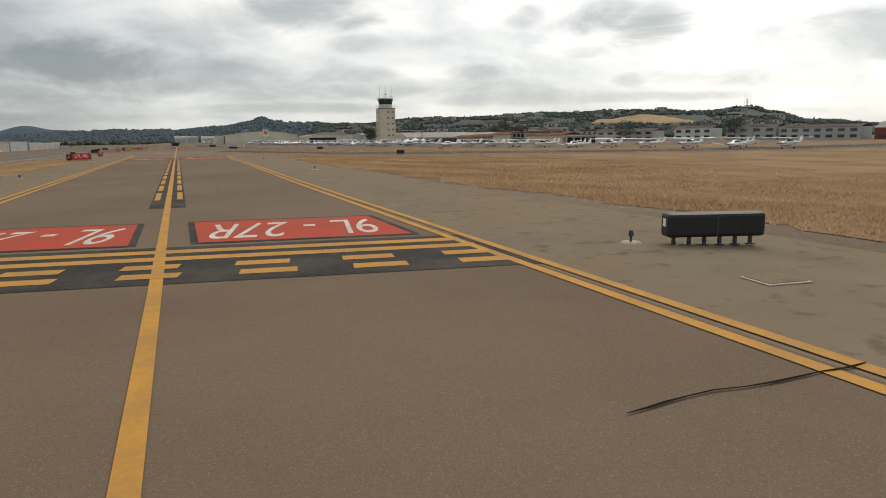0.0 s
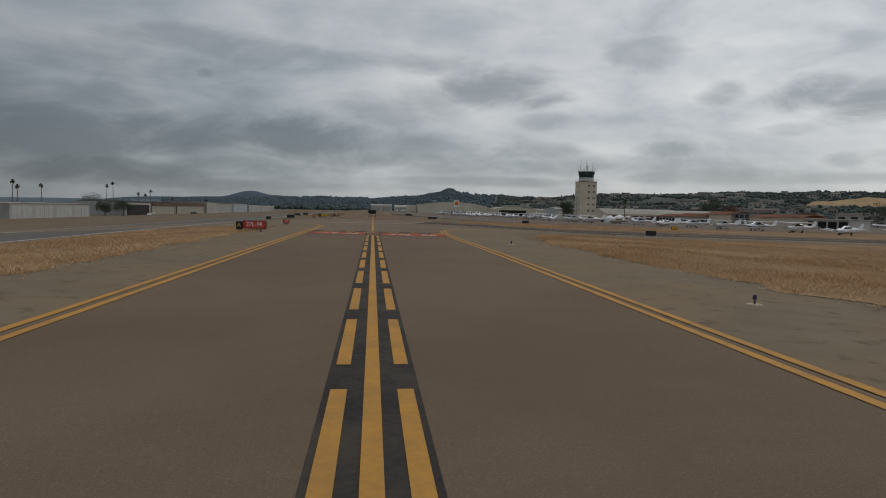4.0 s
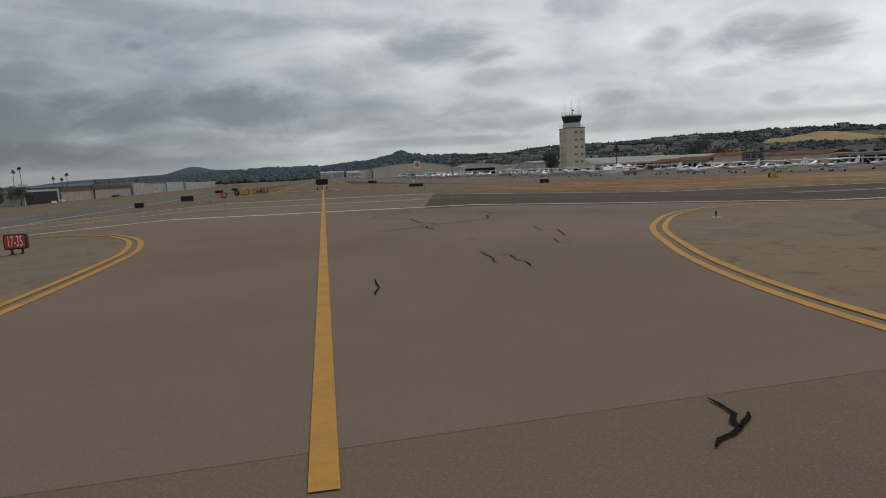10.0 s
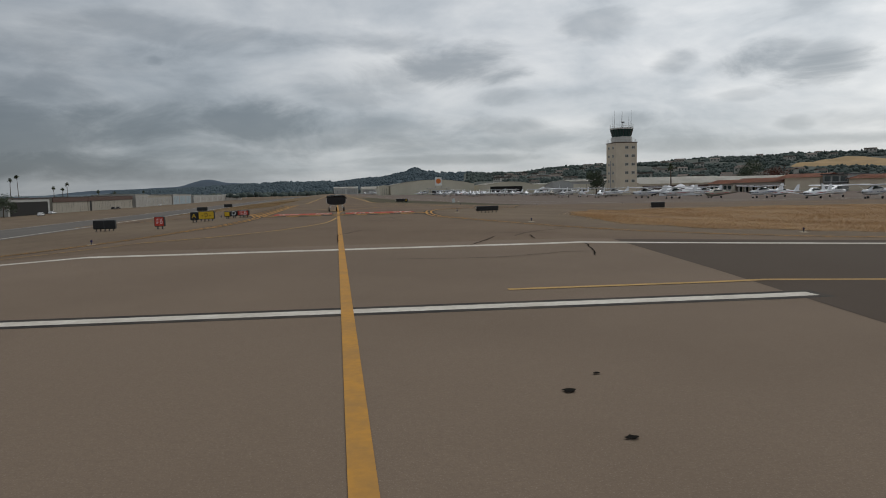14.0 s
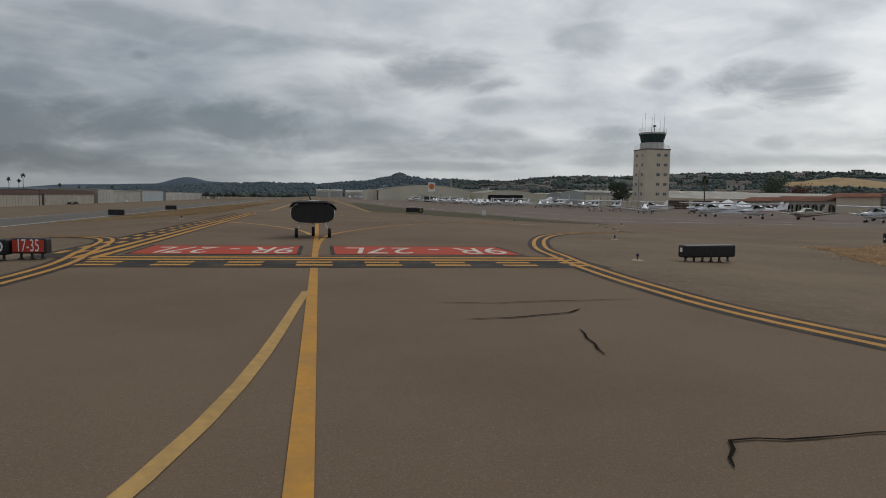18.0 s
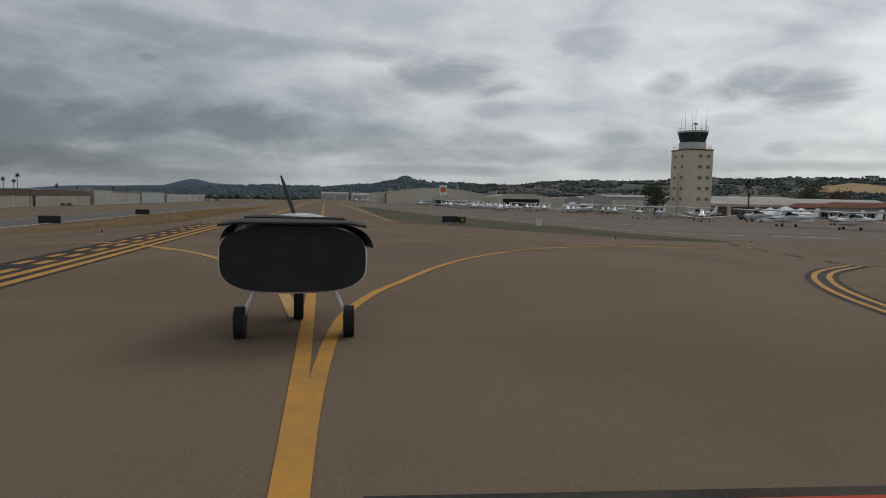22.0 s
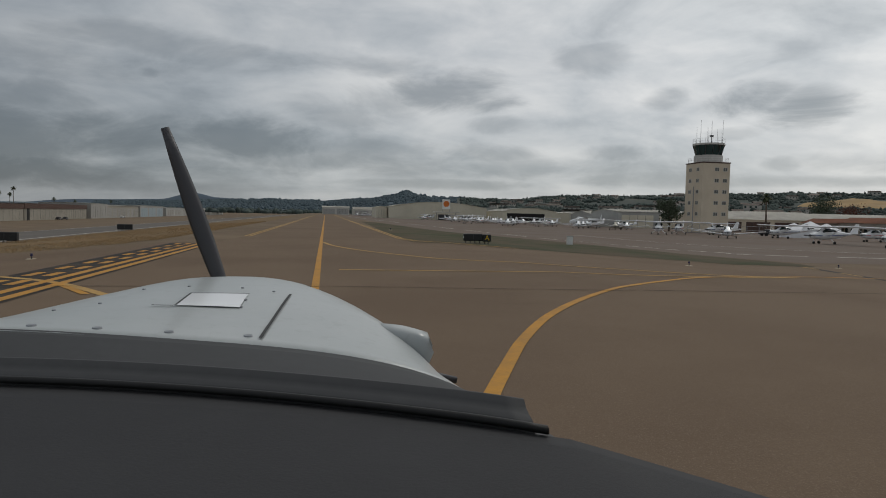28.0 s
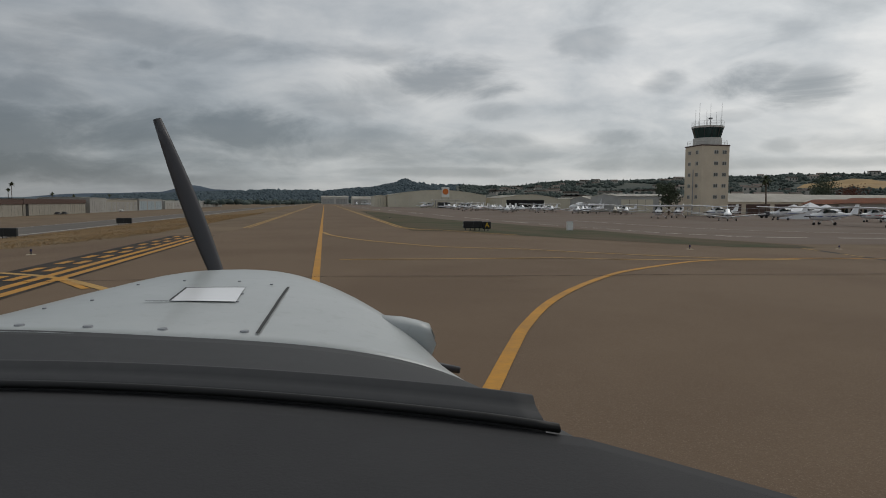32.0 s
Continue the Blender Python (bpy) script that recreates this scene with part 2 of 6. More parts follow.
M["apron"] = material("apron_asphalt", (0.153, 0.114, 0.090), 0.88, grain=(30.0, (0.096, 0.080, 0.068), 0.5), stain=(0.08, (0.169, 0.142, 0.122), 0.6), bump=0.2, spec=0.08, fleck=(60.0, (0.226, 0.188, 0.159), 0.5))
M["yellow"] = material("yellow_paint", (0.52, 0.262, 0.052), 0.7, grain=(14.0, (0.36, 0.195, 0.06), 0.6), stain=(1.3, (0.28, 0.17, 0.075), 0.5), spec=0.06)
M["yellow_old"] = material("faded_yellow_paint", (0.50, 0.315, 0.115), 0.8, grain=(10.0, (0.30, 0.20, 0.095), 0.7), stain=(0.9, (0.30, 0.20, 0.09), 0.5), spec=0.06)
M["black_paint"] = material("black_paint", (0.026, 0.025, 0.025), 0.78, grain=(16.0, (0.065, 0.055, 0.046), 0.6), stain=(1.1, (0.085, 0.07, 0.055), 0.6), spec=0.06)
M["red_paint"] = material("red_paint", (0.43, 0.058, 0.03), 0.7, grain=(12.0, (0.32, 0.06, 0.035), 0.6), stain=(0.9, (0.27, 0.07, 0.045), 0.5), spec=0.06)
M["white_paint"] = material("white_line_paint", (0.66, 0.62, 0.55), 0.75, grain=(12.0, (0.42, 0.38, 0.32), 0.6), stain=(1.0, (0.36, 0.31, 0.25), 0.5), spec=0.06)
M["tar"] = material("tar_crack_sealer", (0.014, 0.013, 0.012), 0.95, grain=(8.0, (0.03, 0.027, 0.023), 0.5), spec=0.0)
M["sign_black"] = material("black_sign_housing", (0.012, 0.013, 0.014), 0.5, grain=(6.0, (0.03, 0.03, 0.03), 0.5))
M["sign_red"] = material("red_sign_face", (0.50, 0.05, 0.03), 0.4)
M["sign_yellow"] = material("yellow_sign_face", (0.62, 0.40, 0.02), 0.4)
M["emblem_orange"] = material("orange_emblem", (0.62, 0.17, 0.03), 0.45)
M["sign_white"] = material("white_sign_legend", (0.82, 0.82, 0.8), 0.4)
M["stucco"] = material("cream_stucco", (0.66, 0.575, 0.45), 0.9, grain=(5.0, (0.60, 0.515, 0.395), 0.6), stain=(0.25, (0.55, 0.47, 0.36), 0.6), bump=0.2)
M["beige_metal"] = material("beige_metal_wall", (0.63, 0.585, 0.47), 0.6, grain=(2.0, (0.57, 0.53, 0.42), 0.6), stain=(0.15, (0.50, 0.46, 0.36), 0.5))
M["grey_metal"] = material("grey_metal_wall", (0.40, 0.40, 0.38), 0.6, grain=(2.0, (0.34, 0.34, 0.325), 0.6), stain=(0.15, (0.30, 0.30, 0.28), 0.6))
M["white_metal"] = material("white_metal_wall", (0.58, 0.57, 0.53), 0.6, grain=(2.0, (0.48, 0.47, 0.44), 0.6), stain=(0.12, (0.42, 0.41, 0.37), 0.5))
M["roof_metal"] = material("pale_metal_roof", (0.60, 0.575, 0.51), 0.5, grain=(1.5, (0.46, 0.43, 0.37), 0.6), stain=(0.2, (0.38, 0.35, 0.30), 0.5))
M["brown_roof"] = material("brown_fascia", (0.085, 0.05, 0.04), 0.85, grain=(2.0, (0.12, 0.08, 0.065), 0.6))
M["terracotta"] = material("terracotta_roof", (0.36, 0.150, 0.085), 0.9, grain=(2.5, (0.27, 0.115, 0.07), 0.7), stain=(0.2, (0.22, 0.115, 0.08), 0.6))
# near-black colour painted for the shade inside open bays and openings
M["opening_shade"] = material("painted_interior_shade", (0.02, 0.019, 0.018), 0.9)
M["door_blue"] = material("pale_blue_door", (0.30, 0.36, 0.39), 0.6, grain=(1.0, (0.25, 0.3, 0.33), 0.5))
M["brick_red"] = material("red_barn_wall", (0.21, 0.055, 0.04), 0.9, grain=(2.0, (0.15, 0.05, 0.04), 0.6))
M["glass_dark"] = material("dark_glass", (0.015, 0.03, 0.03), 0.08, spec=0.6)
M["window_grey"] = material("grey_window_glass", (0.13, 0.13, 0.12), 0.35, spec=0.3)
M["plane_white"] = material("white_aircraft_paint", (0.80, 0.81, 0.82), 0.28, coat=0.3, grain=(3.0, (0.75, 0.76, 0.77), 0.4), stain=(0.8, (0.66, 0.66, 0.66), 0.2))
M["plane_red"] = material("red_stripe_paint", (0.35, 0.03, 0.03), 0.35)
M["plane_blue"] = material("blue_stripe_paint", (0.04, 0.07, 0.2), 0.35)
M["plane_tan"] = material("tan_aircraft_paint", (0.36, 0.33, 0.27), 0.35)
M["tyre"] = material("black_rubber", (0.015, 0.015, 0.015), 0.8)
M["dark_metal"] = material("dark_grey_metal", (0.06, 0.06, 0.065), 0.45, metal=0.3)
M["pole"] = material("weathered_metal", (0.33, 0.33, 0.33), 0.5, metal=0.5, grain=(3.0, (0.25, 0.25, 0.25), 0.5))
M["white_plain"] = material("white_enamel", (0.72, 0.72, 0.70), 0.5, grain=(2.0, (0.6, 0.6, 0.58), 0.4))
M["tent"] = material("white_tent_fabric", (0.78, 0.79, 0.80), 0.7, grain=(1.0, (0.66, 0.67, 0.69), 0.5))
M["leaf"] = material("green_foliage", (0.072, 0.090, 0.058), 0.9, island=0.45)
M["leaf_red"] = material("red_brown_foliage", (0.13, 0.055, 0.038), 0.9, island=0.35)
M["palm"] = material("palm_frond", (0.06, 0.072, 0.035), 0.8, island=0.4)
M["bark"] = material("palm_bark", (0.13, 0.10, 0.075), 0.95, grain=(5.0, (0.08, 0.06, 0.045), 0.6), bump=0.5)
M["woods"] = material("hazy_woods", (0.058, 0.076, 0.067), 0.95, grain=(0.16, (0.046, 0.061, 0.054), 0.8), island=0.30)
# far hill and tree colours carry painted haze: a blue tint
M["hill_far"] = material("haze_tinted_far_hill", (0.080, 0.110, 0.130), 0.95, grain=(0.03, (0.090, 0.120, 0.138), 0.7), stain=(0.006, (0.068, 0.095, 0.115), 0.9))
M["far_trees"] = material("haze_tinted_far_trees", (0.064, 0.090, 0.104), 0.95, grain=(0.08, (0.056, 0.079, 0.092), 0.8), island=0.15)
M["hill"] = material("brush_covered_hill", (0.052, 0.064, 0.055), 0.95, grain=(0.035, (0.070, 0.068, 0.050), 0.7), stain=(0.006, (0.036, 0.050, 0.043), 0.9))
M["hill_tan"] = material("bare_tan_slope", (0.36, 0.235, 0.10), 0.95, grain=(0.06, (0.27, 0.18, 0.085), 0.7), stain=(0.02, (0.22, 0.155, 0.075), 0.5))
# bluer base colour imitates the air haze in front of the mountain
M["mountain"] = material("haze_tinted_mountain", (0.036, 0.060, 0.088), 0.95, grain=(0.012, (0.048, 0.072, 0.098), 0.6), stain=(0.003, (0.03, 0.05, 0.075), 0.7))
M["house_wall"] = material("pale_house_wall", (0.42, 0.395, 0.355), 0.9, grain=(0.3, (0.42, 0.39, 0.34), 0.5))
M["house_roof"] = material("grey_brown_roof", (0.17, 0.14, 0.12), 0.9, grain=(0.4, (0.22, 0.17, 0.14), 0.6))
# duller, darker wall tones for the hangar row beyond the side runway
M["hangar_pale"] = material("dull_pale_metal", (0.36, 0.35, 0.325), 0.7, grain=(0.6, (0.30, 0.29, 0.265), 0.6), stain=(0.12, (0.26, 0.25, 0.225), 0.5))
M["hangar_cream"] = material("dull_cream_wall", (0.33, 0.305, 0.255), 0.85, grain=(0.5, (0.28, 0.26, 0.215), 0.6), stain=(0.15, (0.24, 0.22, 0.185), 0.5))
M["cab_glass"] = material("green_tinted_glass", (0.018, 0.048, 0.045), 0.10, spec=0.6)
M["pad_concrete"] = material("pale_concrete_pad", (0.46, 0.40, 0.29), 0.9, grain=(12.0, (0.34, 0.29, 0.21), 0.7), stain=(4.0, (0.26, 0.215, 0.15), 0.5))
M["pad"] = material("black_vinyl_glareshield", (0.027, 0.027, 0.029), 0.75, grain=(260.0, (0.026, 0.026, 0.028), 0.8), stain=(3.0, (0.035, 0.035, 0.037), 0.6), bump=0.10, spec=0.25)
M["rubber_trim"] = material("black_rubber_trim", (0.006, 0.006, 0.006), 0.6)
M["deck"] = material("dark_grey_deck_paint", (0.043, 0.044, 0.046), 0.7, grain=(40.0, (0.054, 0.055, 0.057), 0.6), stain=(2.5, (0.042, 0.043, 0.045), 0.6), spec=0.25)
M["cowl"] = material("white_cowl_paint", (0.37, 0.392, 0.390), 0.34, coat=0.15, grain=(9.0, (0.41, 0.428, 0.426), 0.6), stain=(2.2, (0.325, 0.348, 0.342), 0.6), fleck=(30.0, (0.29, 0.304, 0.298), 0.35))
M["seam"] = material("panel_gap", (0.03, 0.03, 0.03), 0.7)
M["fastener"] = material("steel_fastener", (0.28, 0.29, 0.30), 0.4, metal=0.7)
M["yellow_plain"] = material("yellow_fabric", (0.55, 0.36, 0.05), 0.8)
M["blue_lens"] = material("blue_light_lens", (0.025, 0.018, 0.07), 0.2)


# ---- helpers for meshes ----
def part(name, bm, mat, parent=None, label="", m=None, smooth=False):
    me = bpy.data.meshes.new(name)
    bm.to_mesh(me)
    bm.free()
    me.materials.append(mat)
    if smooth:
        me.shade_smooth()
    ob = new(name, me)
    if m is not None:
        ob.matrix_world = m
    if parent is not None:
        ob.parent = parent
    if label:
        tagged(ob, label)
    return ob


def share(name, me, parent, m):
    ob = new(name, me)
    ob.parent = parent
    ob.matrix_local = m
    return ob


def thing(name, m, label, category, group="", kind=""):
    return_ob = new(name)
    return_ob.empty_display_size = 0.2
    return_ob.matrix_world = m
    return tagged(return_ob, label, category, group, kind)


def box(bm, x0, x1, y0, y1, z0, z1, bevel=0.0):
    r = bmesh.ops.create_cube(bm, size=1)
    vs = r["verts"]
    for v in vs:
        v.co = Vector((x0 + (v.co.x + 0.5) * (x1 - x0), y0 + (v.co.y + 0.5) * (y1 - y0), z0 + (v.co.z + 0.5) * (z1 - z0)))
    if bevel:
        es = list({e for v in vs for e in v.link_edges})
        bmesh.ops.bevel(bm, geom=es, offset=bevel, segments=2, affect="EDGES", profile=0.5)
    return bm


def tube(bm, a, b, r0, r1=None, n=8):
    a, b = Vector(a), Vector(b)
    r1 = r0 if r1 is None else r1
    d = b - a
    q = d.to_track_quat("Z", "Y").to_matrix().to_4x4()
    res = bmesh.ops.create_cone(bm, cap_ends=True, segments=n, radius1=r0, radius2=r1, depth=d.length)
    bmesh.ops.transform(bm, matrix=Matrix.Translation((a + b) / 2) @ q, verts=res["verts"])
    return bm


def loft(bm, secs, n=16, power=2.0, cap=True):
    """Rings along y: (y, x centre, half width, z bottom, z top)."""
    rings = []
    for y, xc, hw, z0, z1 in secs:
        zc, hh = (z0 + z1) / 2, (z1 - z0) / 2
        ring = []
        for i in range(n):
            a = 2 * math.pi * i / n
            c, s = math.cos(a), math.sin(a)
            ring.append(bm.verts.new((xc + hw * math.copysign(abs(c) ** (2 / power), c), y, zc + hh * math.copysign(abs(s) ** (2 / power), s))))
        rings.append(ring)
    for r0, r1 in zip(rings, rings[1:]):
        for i in range(n):
            bm.faces.new((r0[i], r0[(i + 1) % n], r1[(i + 1) % n], r1[i]))
    if cap:
        bm.faces.new(rings[0][::-1])
        bm.faces.new(rings[-1])
    bmesh.ops.recalc_face_normals(bm, faces=bm.faces)
    return bm


def zt(x):
    """Height of the ground: the pavement falls off gently to both sides."""
    return -0.04 * min(max(x - 7, 0), 20) - 0.012 * min(max(x - 27, 0), 73) - 0.06 * min(max(-7 - x, 0), 83)


BREAKS = (-90.0, -7.0, 7.0, 27.0, 100.0)


def drape(bm, lift):
    """Cut a flat mesh where the ground bends and lay it on the ground."""
    for x in BREAKS:
        bmesh.ops.bisect_plane(bm, geom=bm.verts[:] + bm.edges[:] + bm.faces[:], plane_co=(x, 0, 0), plane_no=(1, 0, 0))
    for v in bm.verts:
        v.co.z = zt(v.co.x) + lift
    return bm


def poly(bm, pts):
    f = bm.faces.new([bm.verts.new((x, y, 0)) for x, y in pts])
    f.normal_update()
    if f.normal.z < 0:
        f.normal_flip()
    return bm


def strip(bm, pts, w):
    """A painted line of width w along a row of points."""
    ps = [Vector((x, y)) for x, y in pts]
    left, right = [], []
    for i, p in enumerate(ps):
        d = (ps[min(i + 1, len(ps) - 1)] - ps[max(i - 1, 0)]).normalized()
        nrm = Vector((-d.y, d.x)) * (w / 2)
        left.append(bm.verts.new((*(p + nrm), 0)))
        right.append(bm.verts.new((*(p - nrm), 0)))
    for i in range(len(ps) - 1):
        bm.faces.new((right[i], right[i + 1], left[i + 1], left[i]))
    return bm


def smooth_line(pts, n=6):
    """Catmull-Rom through the points."""
    out = []
    P = [Vector(p) for p in pts]
    P = [2 * P[0] - P[1]] + P + [2 * P[-1] - P[-2]]
    for i in range(1, len(P) - 2):
        a, b, c, d = P[i - 1:i + 3]
        for k in range(n):
            s = k / n
            out.append(tuple(0.5 * ((2 * b) + (c - a) * s + (2 * a - 5 * b + 4 * c - d) * s * s + (3 * b - a - 3 * c + d) * s ** 3)))
    out.append(tuple(P[-2]))
    return out


def offset_line(pts, d):
    ps = [Vector(p) for p in pts]
    out = []
    for i, p in enumerate(ps):
        t = (ps[min(i + 1, len(ps) - 1)] - ps[max(i - 1, 0)]).normalized()
        out.append((p.x + t.y * d, p.y - t.x * d))
    return out


def lettering(text, height, mat, name="lettering", parent=None, m=None, label="", squeeze=1.0, width=0.0):
    cu = bpy.data.curves.new("legend", "FONT")
    cu.body, cu.size, cu.align_x, cu.align_y = text, height / 0.70, "CENTER", "CENTER"
    tmp = new("legend_tmp", cu)
    me = bpy.data.meshes.new_from_object(tmp.evaluated_get(bpy.context.evaluated_depsgraph_get()))
    bpy.data.objects.remove(tmp)
    if width:
        squeeze = width / max(v.co.x for v in me.vertices) / 2
    me.transform(Matrix.Diagonal((squeeze, 1, 1, 1)))
    me.materials.append(mat)
    ob = new(name, me)
    if parent is not None:
        ob.parent = parent
    if m is not None:
        ob.matrix_local = m
    if label:
        tagged(ob, label)
    return ob


# ---- ground ----
def laid(name, shapes, mat, lift, label, category="ground", parent=None, kind="structure"):
    bm = bmesh.new()
    for s in shapes:
        poly(bm, s)
    drape(bm, lift)
    ob = part(name, bm, mat, parent, label)
    if parent is None:
        tagged(ob, label, category, "", kind)
    return ob


def painted(name, lines, mat, lift, label, category="line"):
    bm = bmesh.new()
    for pts, w in lines:
        strip(bm, pts, w)
    drape(bm, lift)
    return tagged(part(name, bm, mat), label, category, "", "structure")


laid("ground", [[(-4200, -2500), (4200, -2500), (4200, 4600), (-4200, 4600)]], M["dirt"], 0.0, "bare grey-brown dirt between the pavements")

def across(x, y):
    """The runway crosses the taxiway slightly askew."""
    return (x, y - 0.09 * (min(max(x, -45.0), 6.0) - 2.0) - 0.04 * (min(max(x, 6.0), 12.0) - 6.0))


def runway_strip(x0, x1, y):
    """Points along the runway, closer together where it bends."""
    cuts = [x for x in (-45.0, 6.0, 8.0, 10.0, 12.0) if x0 < x < x1]
    return [across(x, y) for x in [x0, *cuts, x1]]


# edges of the crossing taxiway, north to south
EDGE_R = [(4.58, -150), (4.58, -112), (4.6, -92), (4.75, -78), (4.88, -66), (4.9, -54), (5.05, -48.8), (5.2, -45), (5.6, -41.3), (6.8, -37.2), (9.2, -32.2), (13.6, -26.4), (20, -22.2), (30, -20.6), (60, -20.2)]
EDGE_L = [(-4.4, -150), (-4.5, -95), (-4.5, -60), (-4.5, -48), (-4.45, -40), (-4.55, -34.3), (-4.9, -30.7), (-6.3, -26.6), (-10.2, -21.6), (-18, -18.9), (-40, -16.7)]
EDGE_SR = [(26, 2.0), (17, 2.9), (12.2, 5.6), (9.6, 9.6), (7.6, 15), (6.3, 20), (6.15, 23.5), (6.4, 27), (6.75, 29.4), (7.3, 32.5), (9.2, 37.8), (11.5, 42.2), (14.8, 46.2), (19.5, 50)]
EDGE_SL = [(-26, 4.4), (-14, 4.6), (-9, 8.4), (-6.6, 15), (-5.8, 22), (-5.6, 27.5), (-6.2, 31.5), (-7.0, 36), (-8.4, 39), (-10.8, 41.5), (-14, 43), (-24, 44)]
eR, eL, eSR, eSL = (smooth_line(e) for e in (EDGE_R, EDGE_L, EDGE_SR, EDGE_SL))
shR, shL = offset_line(eR, 5.2), offset_line(eL, -4.0)

shoulder = [shL[0]] + shL + runway_strip(-40, 60, -16) + shR[::-1]
laid("pavement_shoulder", [shoulder], M["shoulder"], 0.004, "old grey asphalt shoulder with dirt blown over it", "pavement")
taxi_n = eL + runway_strip(-40, 60, 1.6) + eR[::-1]
laid("taxiway_north", [taxi_n], M["asphalt"], 0.008, "worn brown-grey asphalt taxiway", "taxiway")
taxi_s = runway_strip(-26, 26, 1.6) + eSR + [(40, 52.5), (300, 56), (300, 68), (30, 66.5), (19.5, 63.9), (15, 66.4), (10, 69.6), (5.1, 72.5), (4.9, 80), (4.6, 140), (4.6, 420), (-4.4, 420), (-4.4, 140), (-4.6, 80), (-5.2, 70), (-24, 62), (-24, 44)] + eSL[::-1]
laid("taxiway_south", [taxi_s], M["asphalt"], 0.008, "worn brown-grey asphalt taxiway junction", "taxiway")
laid("runway", [runway_strip(60, 300, -20.2) + runway_strip(60, 300, 1.6)[::-1], runway_strip(-300, -40, -20.2) + runway_strip(-300, -40, 1.6)[::-1]], M["asphalt_light"], 0.008, "worn asphalt runway crossing the taxiway", "runway")

crossing = [p for p in eL if p[1] > -45.0] + runway_strip(-40, 60, 1.6) + [p for p in eR if p[1] > -45.0][::-1]
laid("runway_crossing", [crossing], M["asphalt_light"], 0.0098, "paler bleached asphalt where the taxiway meets the runway", "runway")
laid("runway_overlay", [runway_strip(4.45, 300, -19.7) + runway_strip(8.6, 300, 1.5)[::-1]], M["dark_asphalt"], 0.012, "darker newer asphalt overlay on the runway", "runway")
laid("side_runway", [[(-21, -260), (-21, 600), (-43, 600), (-43, -260)], [(-23, 44), (-23, 62), (-20, 62), (-20, 44)]], M["grey_asphalt"], 0.006, "grey asphalt runway beside the taxiway", "runway")
laid("apron", [[(12, 105), (19.8, 87), (23, 75.5), (28, 70), (40, 70), (300, 71), (320, 160), (240, 300), (110, 420), (60, 520), (6, 520), (8, 200)]], M["apron"], 0.006, "brown-grey asphalt parking apron", "apron")
laid("verge", [[(5.1, 73), (10, 70), (15, 66.9), (19.5, 64.4), (26, 66.4), (27, 69.0), (23.6, 75), (20.4, 86.5), (12.8, 104), (9, 150), (6.4, 150), (5.3, 90)]], M["verge"], 0.010, "dull green grass verge along the apron", "grass", kind="stuff")


